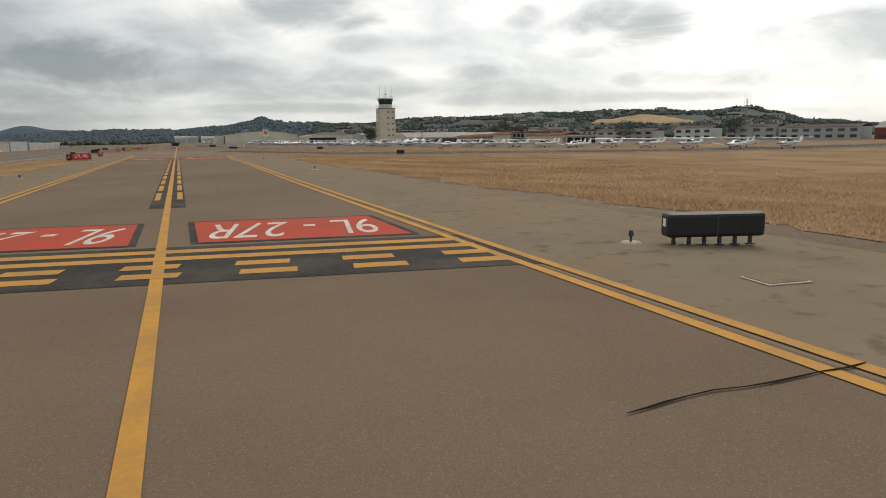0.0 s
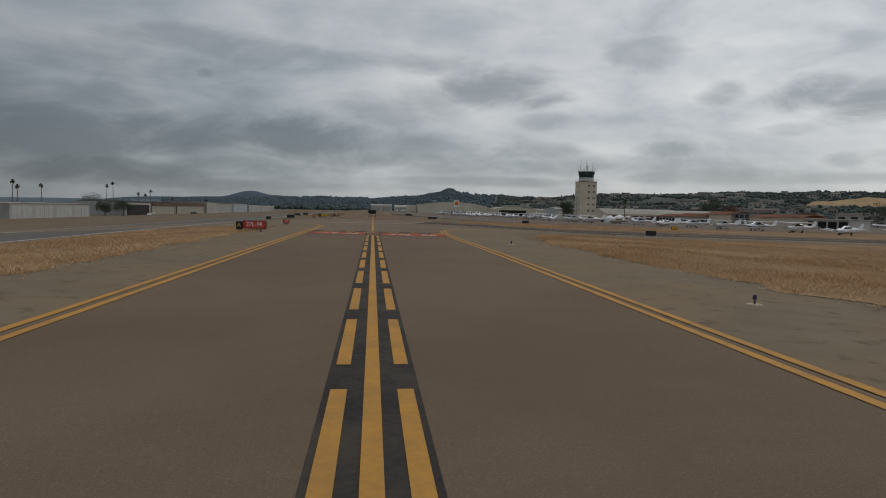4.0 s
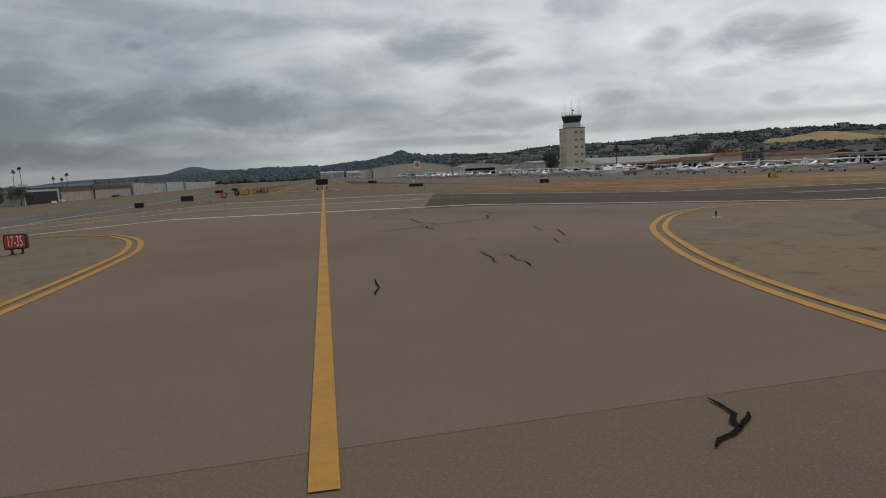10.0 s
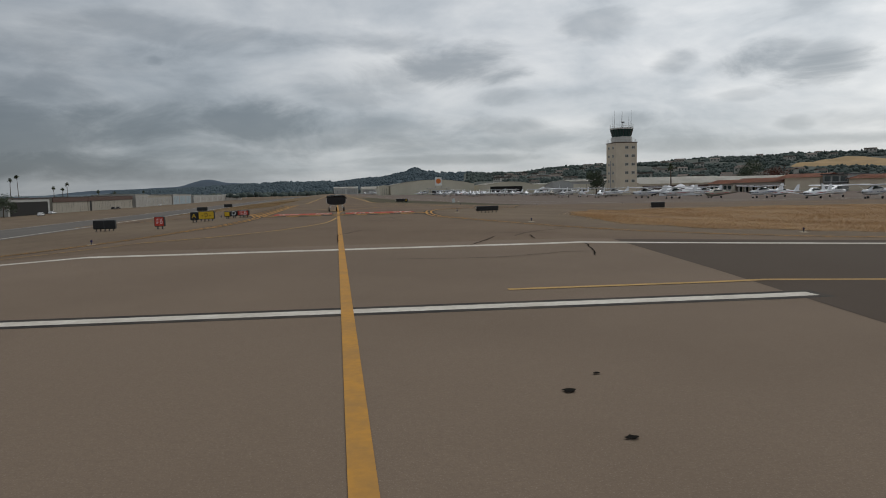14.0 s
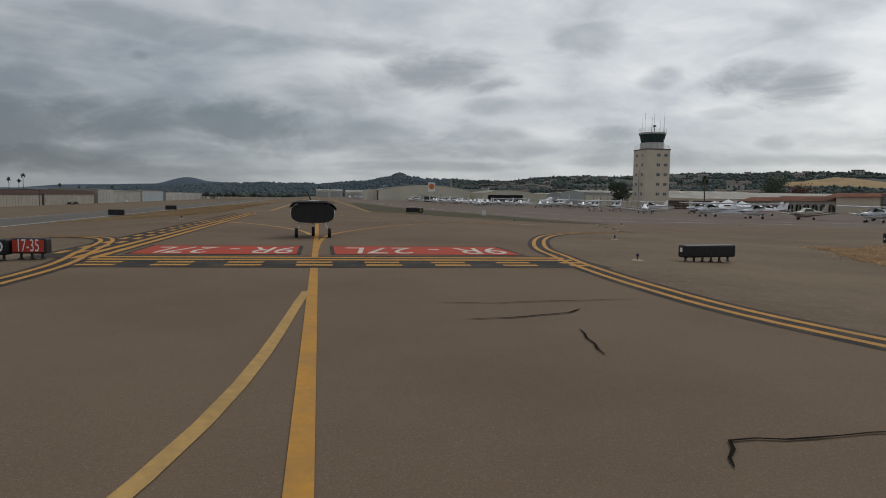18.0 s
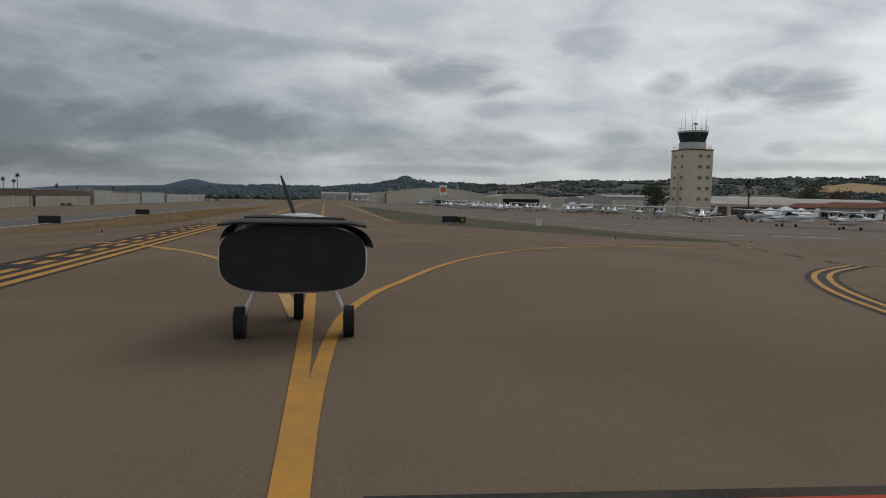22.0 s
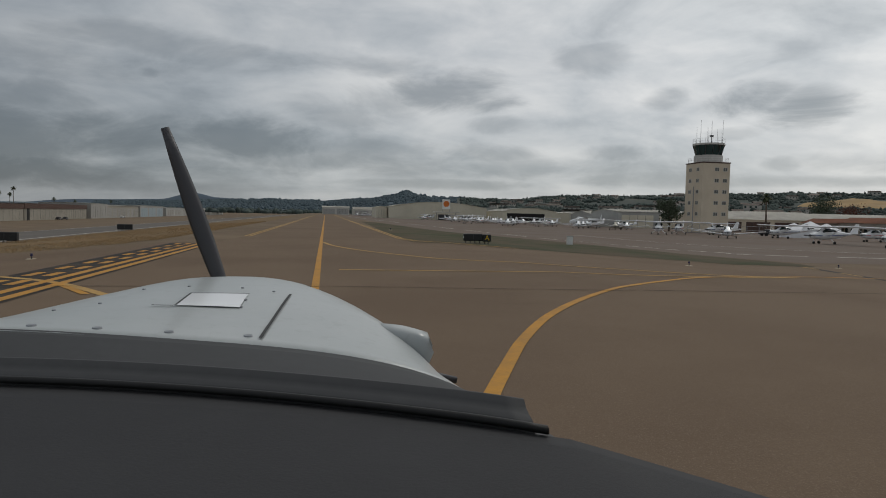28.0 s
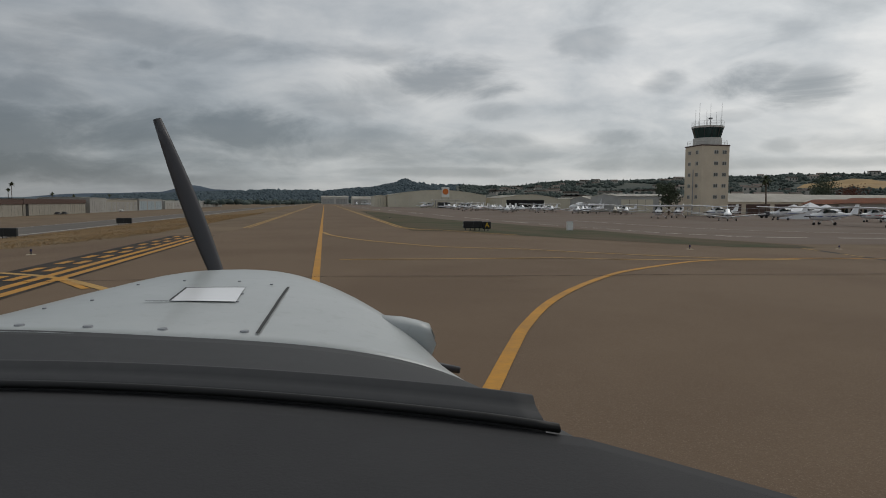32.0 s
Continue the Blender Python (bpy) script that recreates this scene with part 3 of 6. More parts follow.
# dry grass fields: a low uneven mat with blades on it
def field(name, pts, label, blades, seed, near=None, tone=""):
    rnd = random.Random(seed)
    ragged = []
    for (x0, y0), (x1, y1) in zip(pts, pts[1:] + pts[:1]):
        L = math.hypot(x1 - x0, y1 - y0)
        n = 1 if max(abs(x0), abs(x1), abs(y0 + 40), abs(y1 + 40)) > 118 else max(1, int(L / 0.7))
        for k in range(n):
            s = k / n
            x, y = x0 + (x1 - x0) * s, y0 + (y1 - y0) * s
            d = 0.0 if k == 0 else 1.1 * noise.noise(Vector((x * 0.5, y * 0.5, seed))) + 0.5 * noise.noise(Vector((x * 1.7, y * 1.7, seed + 9)))
            ragged.append((x + d * (y1 - y0) / L, y - d * (x1 - x0) / L))
    pts = ragged
    bm = bmesh.new()
    poly(bm, pts)
    drape(bm, 0.013)
    mat_ob = tagged(part(name, bm, M["straw" + tone]), label, "grass", "", "stuff")
    xs, ys = [p[0] for p in pts], [p[1] for p in pts]

    def inside(x, y):
        c = False
        for (x0, y0), (x1, y1) in zip(pts, pts[1:] + pts[:1]):
            if (y0 > y) != (y1 > y) and x < (x1 - x0) * (y - y0) / (y1 - y0) + x0:
                c = not c
        return c

    verts, faces = [], []
    lo, hi = (min(xs), max(xs)), (min(ys), max(ys))
    if near:
        lo, hi = near
    made = 0
    while made < blades:
        u = rnd.random() ** 1.6
        x = lo[0] + (lo[1] - lo[0]) * u if abs(lo[0]) < abs(lo[1]) else lo[1] + (lo[0] - lo[1]) * u
        y = rnd.uniform(*hi)
        if not inside(x, y) or noise.noise(Vector((x * 0.16, y * 0.16, seed))) + 0.35 * noise.noise(Vector((x * 0.9, y * 0.9, seed))) < -0.42 + rnd.uniform(-0.2, 0.1):
            made += 0.15
            continue
        h0 = 0.06 + 0.12 * max(0.0, noise.noise(Vector((x * 0.2, y * 0.2, 7))) + 0.4)
        for _ in range(5):
            a, h = rnd.uniform(0, 6.28), max(0.03, h0 * rnd.uniform(0.5, 1.1))
            bx, by, w = x + rnd.gauss(0, 0.12), y + rnd.gauss(0, 0.12), rnd.uniform(0.004, 0.012)
            lx, ly = rnd.gauss(0, 0.8) * h, rnd.gauss(0, 0.8) * h
            z = zt(bx) + 0.010
            k = len(verts)
            verts += [(bx - w * math.cos(a), by - w * math.sin(a), z), (bx + w * math.cos(a), by + w * math.sin(a), z), (bx + lx, by + ly, z + h)]
            faces.append((k, k + 1, k + 2))
        made += 1
    # a ragged fringe along the edge of the sward
    for (x0, y0), (x1, y1) in zip(pts, pts[1:] + pts[:1]):
        L = math.hypot(x1 - x0, y1 - y0)
        if L > 2.5:
            continue
        for _ in range(int(L * 16)):
            s, a, w, h = rnd.random(), rnd.uniform(0, 6.28), rnd.uniform(0.008, 0.018), rnd.uniform(0.03, 0.09)
            o = rnd.gauss(0, 0.45)
            bx, by = x0 + (x1 - x0) * s + o * (y1 - y0) / L, y0 + (y1 - y0) * s - o * (x1 - x0) / L
            k, z = len(verts), zt(bx) + 0.008
            verts += [(bx - w * math.cos(a), by - w * math.sin(a), z), (bx + w * math.cos(a), by + w * math.sin(a), z), (bx + rnd.uniform(-0.2, 0.2), by + rnd.uniform(-0.2, 0.2), z + h)]
            faces.append((k, k + 1, k + 2))
    me = bpy.data.meshes.new("grass_blades")
    me.from_pydata(verts, [], faces)
    me.materials.append(M["blade" + tone])
    b = new("grass_blades", me)
    b.parent = mat_ob
    tagged(b, "dry straw-coloured grass blades", "", "", "stuff")


field("dry_grass_east", [(11.4, -150), (11.4, -104), (10.6, -92), (10.2, -78), (9.6, -66), (9.8, -58), (11.9, -46), (16, -34), (24, -29), (40, -27.5), (300, -27), (300, -150)], "golden dry grass field beside the taxiway", 52000, 3, ((9, 42), (-108, -27)))
field("dry_grass_infield", [(14, 12), (17, 7.6), (24, 5.6), (40, 5), (300, 5), (300, 47), (60, 46), (34, 44), (24, 40), (17, 27)], "golden dry grass between runway and taxiway", 24000, 4, ((14, 60), (5, 46)))
field("dry_grass_west", [(-8.5, -150), (-8.3, -60), (-8.2, -42), (-10, -32), (-14, -28), (-20.5, -26), (-20.5, -150)], "dry grass strip between taxiway and side runway", 16000, 5, ((-20.5, -8.2), (-110, -26)))
field("dry_grass_southwest", [(-9, 74), (-9, 300), (-20.2, 300), (-20.2, 66), (-12, 66)], "dry brown grass strip beside the side runway", 9000, 6, ((-20.2, -9), (66, 140)), "_dull")


# ---- painted markings ----
def two_lines(e, gap=0.30, w=0.15):
    return [(offset_line(e, gap / 2), w), (offset_line(e, -gap / 2), w)]


painted("edge_marking_backing", [(eSR, 0.80), (eSL, 0.80)], M["black_paint"], 0.0135, "black border under the taxiway edge lines")
painted("edge_marking", two_lines(eR) + two_lines(eL) + two_lines(eSR, 0.36, 0.14) + two_lines(eSL, 0.36, 0.14), M["yellow"], 0.0165, "double yellow taxiway edge lines")
ahead_r = [(4.7, 400), (4.75, 200), (4.9, 110), (5.0, 78), (5.6, 74.4), (10.4, 69.8)]
ahead_l = [(-4.3, 400), (-4.4, 200), (-4.5, 110), (-4.6, 78)]
painted("far_edge_marking", two_lines(ahead_r) + two_lines(ahead_l), M["yellow_old"], 0.0165, "faded double yellow edge lines ahead")
painted("centreline_backing", [([(0, -98), (0, -52.2)], 0.86)], M["black_paint"], 0.0120, "black border under the taxiway centreline")
dashes = []
for k in range(12):
    y0 = -52.6 - k * 3.66
    for sx in (-0.30, 0.30):
        dashes.append(([(sx, y0), (sx, y0 - 2.74)], 0.15))
painted("centreline_dashes", dashes, M["yellow"], 0.0165, "yellow dashes along both sides of the centreline")
painted("centreline", [([(0, -150), (0, -52)], 0.15), ([(0, -45.2), (0, 27.0)], 0.17), ([(0, 29.6), (0, 420)], 0.17)], M["yellow"], 0.0169, "yellow taxiway centreline")
arc_right = smooth_line([(0.0135, 31.5), (0.14, 35.2), (0.44, 38.4), (1.0, 40.6), (1.71, 42.3), (2.27, 43.6), (2.84, 44.85), (3.86, 46.7), (5.25, 48.65), (6.97, 50.6), (9.4, 52.9), (12.0, 55.0), (15.5, 56.6), (22, 58.6), (40, 60.0), (90, 60.6)])
arc_left = smooth_line([(-0.15, 38.6), (-0.75, 42.2), (-2.3, 46.6), (-4.2, 50.0), (-6.8, 52.6), (-12, 54.6), (-22, 55.2)])
arc_back_r = smooth_line([(0.1, 71.5), (0.6, 68), (1.76, 64.3), (3.34, 61.3), (4.74, 59.4), (8.4, 57.5), (13.0, 56.4), (16.5, 56.8)])
painted("turn_centreline", [(arc_right, 0.16)], M["yellow"], 0.0167, "yellow curved turn-off centreline")
painted("faded_turn_line", [(arc_left, 0.20), (arc_back_r, 0.20), (smooth_line([(0.6, 55.0), (4.1, 54.7), (8.8, 54.6), (13.6, 55.7), (17, 56.9)]), 0.15), (runway_strip(2.6, 120, -8.2), 0.15), (smooth_line([(-0.1, 23.5), (-0.7, 17.2), (-2.1, 12.6), (-3.6, 9.7), (-6.2, 6.6), (-12, 3.2), (-26, 0.6)]), 0.14)], M["yellow_old"], 0.0173, "faded yellow turn-off lines")
painted("ladder_dashes", [([(19.6 + k * 1.35, 51.6 + k * 4.0), (20.2 + k * 1.35, 53.4 + k * 4.0)], 0.22) for k in range(4)], M["yellow_old"], 0.0171, "short faded yellow dashes at the taxiway edge")
painted("ladder_backing", [([(19.3, 50.6), (24.6, 66.2)], 0.5)], M["black_paint"], 0.0120, "black border under the short dashes")
painted("runway_edge_line", [(runway_strip(-300, 300, -18.4), 0.45), (runway_strip(-300, 300, 0), 0.45)], M["white_paint"], 0.0135, "white runway edge lines")
painted("runway_centreline_border", [(runway_strip(x - 0.15, x + 36.75, -9.6), 0.62) for x in (-213, -152, -91, -29.9)], M["black_paint"], 0.0125, "black border round the runway centreline stripes")
painted("runway_centreline", [(runway_strip(x, x + 36.6, -9.6), 0.30) for x in (-213, -152, -91, -29.9, 31.3, 92, 153)], M["white_paint"], 0.0138, "white runway centreline stripes")
painted("side_runway_line", [([(-22.2, -260), (-22.2, 600)], 0.45), ([(-41.8, -260), (-41.8, 600)], 0.45)], M["white_paint"], 0.012, "white edge lines of the side runway")
apron_edge = smooth_line([(8, 330), (14, 190), (21, 105), (25, 90), (29, 81), (40, 77), (120, 76), (240, 76)], 14)
painted("apron_line", [(apron_edge[k:k + 3], 0.34) for k in range(0, len(apron_edge) - 3, 3)] + [(smooth_line([(34, 120), (36, 98), (42, 88), (60, 84), (140, 84)]), 0.2)], M["white_paint"], 0.012, "worn white boundary dashes on the apron")


def hold_position(y0, away, x0, x1, tilt, text, flip, first, dash, pitch, near, far, tall, wide, shift):
    """Painted holding position: four rows of lines and a red panel on each side of the centreline. away: +1 where the panel lies further along y."""
    def at(x, d):
        return (x, y0 + away * d + tilt * x)
    bm = bmesh.new()
    poly(bm, [at(x0 - 0.3, -0.35), at(x1 + 0.3, -0.35), at(x1 + 0.3, 2.45), at(x0 - 0.3, 2.45)])
    drape(bm, 0.0139)
    hold = tagged(part("hold_position_marking", bm, M["black_paint"]), "holding position marking of two solid and two dashed yellow lines on black", "runway marking", "hold markings", "structure")
    rows = [("dash", 0.15), ("dash", 0.76), ("solid", 1.37), ("solid", 1.98)]
    for kind, d in rows:
        if kind == "solid":
            b = bmesh.new()
            strip(b, [at(x0, d), at(x1, d)], 0.305)
            drape(b, 0.0184)
            part("solid_line", b, M["yellow"], hold)
        else:
            x = x0 + first
            while x < x1 - 0.2:
                b = bmesh.new()
                strip(b, [at(x, d), at(min(x + dash, x1), d)], 0.305)
                drape(b, 0.0184)
                part("dash", b, M["yellow"], hold)
                x += pitch
    for side in (-1, 1):
        xa, xb = (0.55, x1 - (0.86 if x1 > 6 else 0.5)) if side > 0 else (x0 + 0.5, -0.5)
        b = bmesh.new()
        poly(b, [at(xa - 0.12, near - 0.12), at(xb + 0.12, near - 0.12), at(xb + 0.12, far + 0.12), at(xa - 0.12, far + 0.12)])
        drape(b, 0.0146)
        part("panel_border", b, M["black_paint"], hold)
        b = bmesh.new()
        poly(b, [at(xa, near), at(xb, near), at(xb, far), at(xa, far)])
        drape(b, 0.0176)
        part("red_panel", b, M["red_paint"], hold, "red painted runway panel")
        cx = (xa + xb) / 2 + shift
        p = at(cx, (near + far) / 2)
        ang = math.degrees(math.atan(tilt)) + (180 if flip else 0)
        lettering(text, tall, M["white_paint"], "lettering", hold, pose(p[0], p[1], 0.0206 + zt(cx), 0, 0, ang), "white runway numbers", width=(xb - xa) * wide)


hold_position(27.45, 1, -5.4, 6.6, -0.10, "9R - 27L", True, 0.12, 0.84, 1.62, 2.87, 5.70, 2.0, 0.93, 0.10)
hold_position(-46.0, -1, -4.4, 5.1, -0.16, "27L-9R", False, 0.98, 0.74, 1.50, 2.58, 5.25, 1.95, 0.78, 0.05)
hold_position(-106.9, 1, -4.4, 4.5, -0.19, "9L - 27R", True, 1.16, 0.70, 1.40, 2.80, 5.65, 1.95, 0.90, 0.0)


def side_hold():
    bm = bmesh.new()
    poly(bm, [(-5.2, 30), (-5.0, 69), (-7.0, 69), (-7.1, 30)])
    drape(bm, 0.0137)
    hold = tagged(part("side_hold_marking", bm, M["black_paint"]), "long holding position marking along the taxiway side", "runway marking", "hold markings", "structure")
    for dx in (-5.42, -5.86):
        b = bmesh.new()
        strip(b, [(dx, 29.6), (dx + 0.2, 69)], 0.22)
        drape(b, 0.0186)
        part("solid_line", b, M["yellow"], hold)
    for dx in (-6.30, -6.74):
        for k in range(21):
            y = 31.0 + k * 1.829
            b = bmesh.new()
            strip(b, [(dx + 0.2 * k / 21, y), (dx + 0.2 * k / 21, y + 0.914)], 0.22)
            drape(b, 0.0186)
            part("dash", b, M["yellow"], hold)


side_hold()
painted("turn_bar", [([(-5.5, 51.6), (-4.2, 49.6)], 0.16)], M["yellow"], 0.0177, "short yellow bar beside the side hold line")


# tar-sealed cracks
def wander(rnd, a, b, n, jig):
    a, b = Vector(a), Vector(b)
    d = (b - a)
    s = Vector((-d.y, d.x)).normalized()
    return [tuple(a + d * (i / n) + s * (rnd.uniform(-jig, jig) if 0 < i < n else 0)) for i in range(n + 1)]


def cracks():
    rnd = random.Random(11)
    # (half width, course) by stretch of pavement
    first_taxiway = [(0.012, [(2.7, -112.3), (3.2, -112.25), (3.9, -112.3), (4.8, -112.3)])]
    before_runway = [(0.020, [(2.6, -44.6), (2.6, -44.9), (2.5, -45.1), (2.2, -45.3)]), (0.016, [(2.5, -45.1), (2.7, -44.9)]), (0.012, [(0.8, -38.5), (0.8, -39.3), (0.7, -39.9)]), (0.014, [(3.3, -36.7), (3.5, -36.9), (3.4, -37.5), (3.5, -37.8), (3.4, -38.4)]), (0.012, [(3.1, -36.0), (3.2, -36.6)]), (0.013, [(3.1, -36.3), (3.1, -36.9), (3.0, -37.5), (3.0, -37.8)]),
                     (0.013, [(5.8, -31.4), (5.7, -32.0), (5.6, -32.6), (6.0, -32.8), (5.6, -34.3)]), (0.012, [(5.2, -34.6), (5.0, -35.5), (5.3, -35.5)]), (0.010, [(3.4, -33.5), (3.6, -34.1)])]
    star_crack = [(0.017, [(1.3, -25.4), (1.7, -24.8), (2.3, -25.0), (2.6, -25.6), (3.0, -25.9), (3.1, -26.9), (3.1, -27.8), (3.4, -28.5), (3.5, -28.9), (3.1, -29.4)]), (0.026, [(3.1, -29.4), (2.7, -29.6), (2.4, -29.8), (2.0, -30.0), (1.4, -30.2)]), (0.023, [(3.1, -29.4), (3.0, -29.9), (3.1, -30.2), (3.1, -30.6)]), (0.024, [(3.5, -28.9), (4.0, -28.8), (4.7, -28.4), (5.3, -28.1), (5.7, -28.4)]), (0.018, [(5.3, -28.1), (5.6, -27.2), (5.8, -26.1)]),
                  (0.018, [(5.0, -23.2), (6.2, -23.3), (6.3, -25.1), (6.7, -25.7), (7.8, -25.2)]), (0.018, [(6.3, -25.1), (5.9, -26.0)])]
    runway_edge = [(0.016, [(8.2, -24.9), (8.2, -25.3), (9.2, -24.9), (10.8, -25.6)]), (0.018, [(1.7, -24.8), (2.0, -24.0), (2.6, -23.0)]), (0.014, [(3.0, -25.9), (3.5, -25.5), (3.8, -25.4)]), (0.019, [(3.7, -19.1), (3.6, -20.4), (3.6, -20.9), (3.7, -21.4), (3.6, -21.9), (3.2, -22.5)]), (0.014, [(4.1, -19.1), (4.0, -19.7)]), (0.024, [(3.5, -21.5), (3.0, -22.1), (2.9, -22.2), (2.6, -23.0)])]
    on_runway = [(0.016, [(1.0, -2.9), (2.1, -3.2), (2.6, -3.4), (3.8, -3.5), (4.8, -3.2), (5.5, -2.9), (6.2, -3.0)]), (0.016, [(7.0, -0.7), (6.7, -1.6), (6.3, -3.0), (5.9, -4.0)]), (0.024, [(5.2, 3.0), (4.7, 1.9), (4.4, 1.3), (3.9, 0.3)]), (0.020, [(9.4, 7.4), (6.5, 4.0), (5.9, 2.9)]), (0.018, [(6.5, 3.1), (6.1, 1.4)]), (0.010, [(2.7, 4.6), (7.8, 4.4)]), (0.016, [(-0.1, 2.9), (-0.1, 6.4), (0.9, 8.8)]), (0.014, [(-9, -10.8), (-4.6, -12.7)]), (0.016, [(-30, -13), (-12, -15.5)]), (0.014, [(-12, -24), (-3, -26.5)])]
    past_runway = [(0.014, [(2.6, 15.9), (2.85, 16.3), (3.45, 16.25), (4.2, 16.25), (6.0, 16.2)]), (0.014, [(3.3, 19.9), (3.05, 18.65)]), (0.013, [(1.8, 22.1), (2.8, 21.9), (3.6, 22.0), (5.2, 22.0)]), (0.018, [(2.0, 20.7), (2.9, 20.8), (3.6, 21.0), (3.9, 21.3)]), (0.018, [(-6, 50.9), (0.5, 50.8), (4.2, 50.3), (6.7, 50.0), (15.7, 51.9)]), (0.012, [(-3.0, 9.0), (-6.0, 6.0)])]
    trails = first_taxiway + before_runway + star_crack + runway_edge + on_runway + past_runway
    for half, course in trails:
        bm = bmesh.new()
        pts = []
        for a, b in zip(course, course[1:]):
            length = (Vector(b) - Vector(a)).length
            pts += wander(rnd, a, b, max(3, int(length / 0.22)), 0.03)[:-1]
        pts.append(course[-1])
        ps = [Vector(p) for p in pts]
        left, right = [], []
        for j, p in enumerate(ps):
            d = (ps[min(j + 1, len(ps) - 1)] - ps[max(j - 1, 0)]).normalized()
            nrm = Vector((-d.y, d.x)) * (half * rnd.uniform(0.65, 1.25) * (0.35 if j in (0, len(ps) - 1) else 1.0))
            left.append(bm.verts.new((*(p + nrm), 0)))
            right.append(bm.verts.new((*(p - nrm), 0)))
        for j in range(len(ps) - 1):
            bm.faces.new((right[j], right[j + 1], left[j + 1], left[j]))
        drape(bm, 0.0218)
        tagged(part("crack_seal", bm, M["tar"]), "black tar-sealed crack in the asphalt", "crack", "sealed cracks", "structure")


cracks()


def spots():
    """Small oil spots on the runway crossing."""
    rnd = random.Random(5)
    for x, y, r in [(1.7, -13.4, 0.045), (2.1, -13.0, 0.03), (1.75, -14.4, 0.036)]:
        bm = bmesh.new()
        pts = []
        for k in range(12):
            a, q = 2 * math.pi * k / 12, r * rnd.uniform(0.6, 1.15)
            pts.append((x + q * math.cos(a) * 1.4, y + q * math.sin(a)))
        poly(bm, pts)
        drape(bm, 0.0225)
        tagged(part("oil_spot", bm, M["tar"]), "small dark oil spot on the asphalt", "stain", "oil spots", "structure")


spots()


# ---- own aircraft, standing where the taxi ends ----
AX, AY = -0.12, 36.78


COWL = [(1.24, 0.765, 0.62, 1.400, 3.3, 0.090), (1.45, 0.696, 0.61, 1.411, 2.85, 0.054), (1.70, 0.63, 0.61, 1.421, 2.9, 0.012), (1.95, 0.568, 0.63, 1.428, 2.65, -0.004), (2.15, 0.506, 0.66, 1.428, 2.4, -0.012), (2.30, 0.44, 0.71, 1.401, 2.6, -0.012), (2.40, 0.345, 0.78, 1.345, 2.6, 0.0), (2.46, 0.23, 0.88, 1.26, 2.6, 0.0)]
COWL_RINGS = smooth_line(COWL, 4)          # y, half width, bottom, top, squareness, tilt


def cowl_z(x, y):
    for a, b in zip(COWL_RINGS, COWL_RINGS[1:]):
        if y <= b[0]:
            break
    s = min(max((y - a[0]) / (b[0] - a[0]), 0), 1)
    hw, zb, ztop, p, tilt = (u + (v - u) * s for u, v in zip(a[1:], b[1:]))
    return (ztop + zb) / 2 + (ztop - zb) / 2 * max(0.0, 1 - (abs(x) / hw) ** p) ** (1 / p) - tilt * x


def ring_loft(bm, rings, n=72):
    rows = []
    for y, hw, zb, ztop, p, tilt in rings:
        row = []
        for i in range(n):
            a = 2 * math.pi * i / n
            co, si = math.cos(a), math.sin(a)
            x = hw * math.copysign(abs(co) ** (2 / p), co)
            row.append(bm.verts.new((x, y, (ztop + zb) / 2 + (ztop - zb) / 2 * math.copysign(abs(si) ** (2 / p), si) - tilt * x * (1 if si > 0 else 0))))
        rows.append(row)
    for r0, r1 in zip(rows, rows[1:]):
        for i in range(n):
            bm.faces.new((r0[i], r0[(i + 1) % n], r1[(i + 1) % n], r1[i]))
    bm.faces.new(rows[0][::-1]), bm.faces.new(rows[-1])
    bmesh.ops.recalc_face_normals(bm, faces=bm.faces[:])
    return bm


def front_edge(x):
    """Forward edge of the glareshield, bowed and slightly skewed."""
    return 0.938 - 0.295 * x - 0.28 * x * x if x > -0.5 else 1.0155 + 0.10 * (x + 0.5)


def sheet_patch(xs, ys, lift):
    b = bmesh.new()
    rows = [[b.verts.new((x, y, cowl_z(x, y) + lift)) for x in xs] for y in ys]
    for r0, r1 in zip(rows, rows[1:]):
        for i in range(len(xs) - 1):
            b.faces.new((r0[i], r0[i + 1], r1[i + 1], r1[i]))
    return b


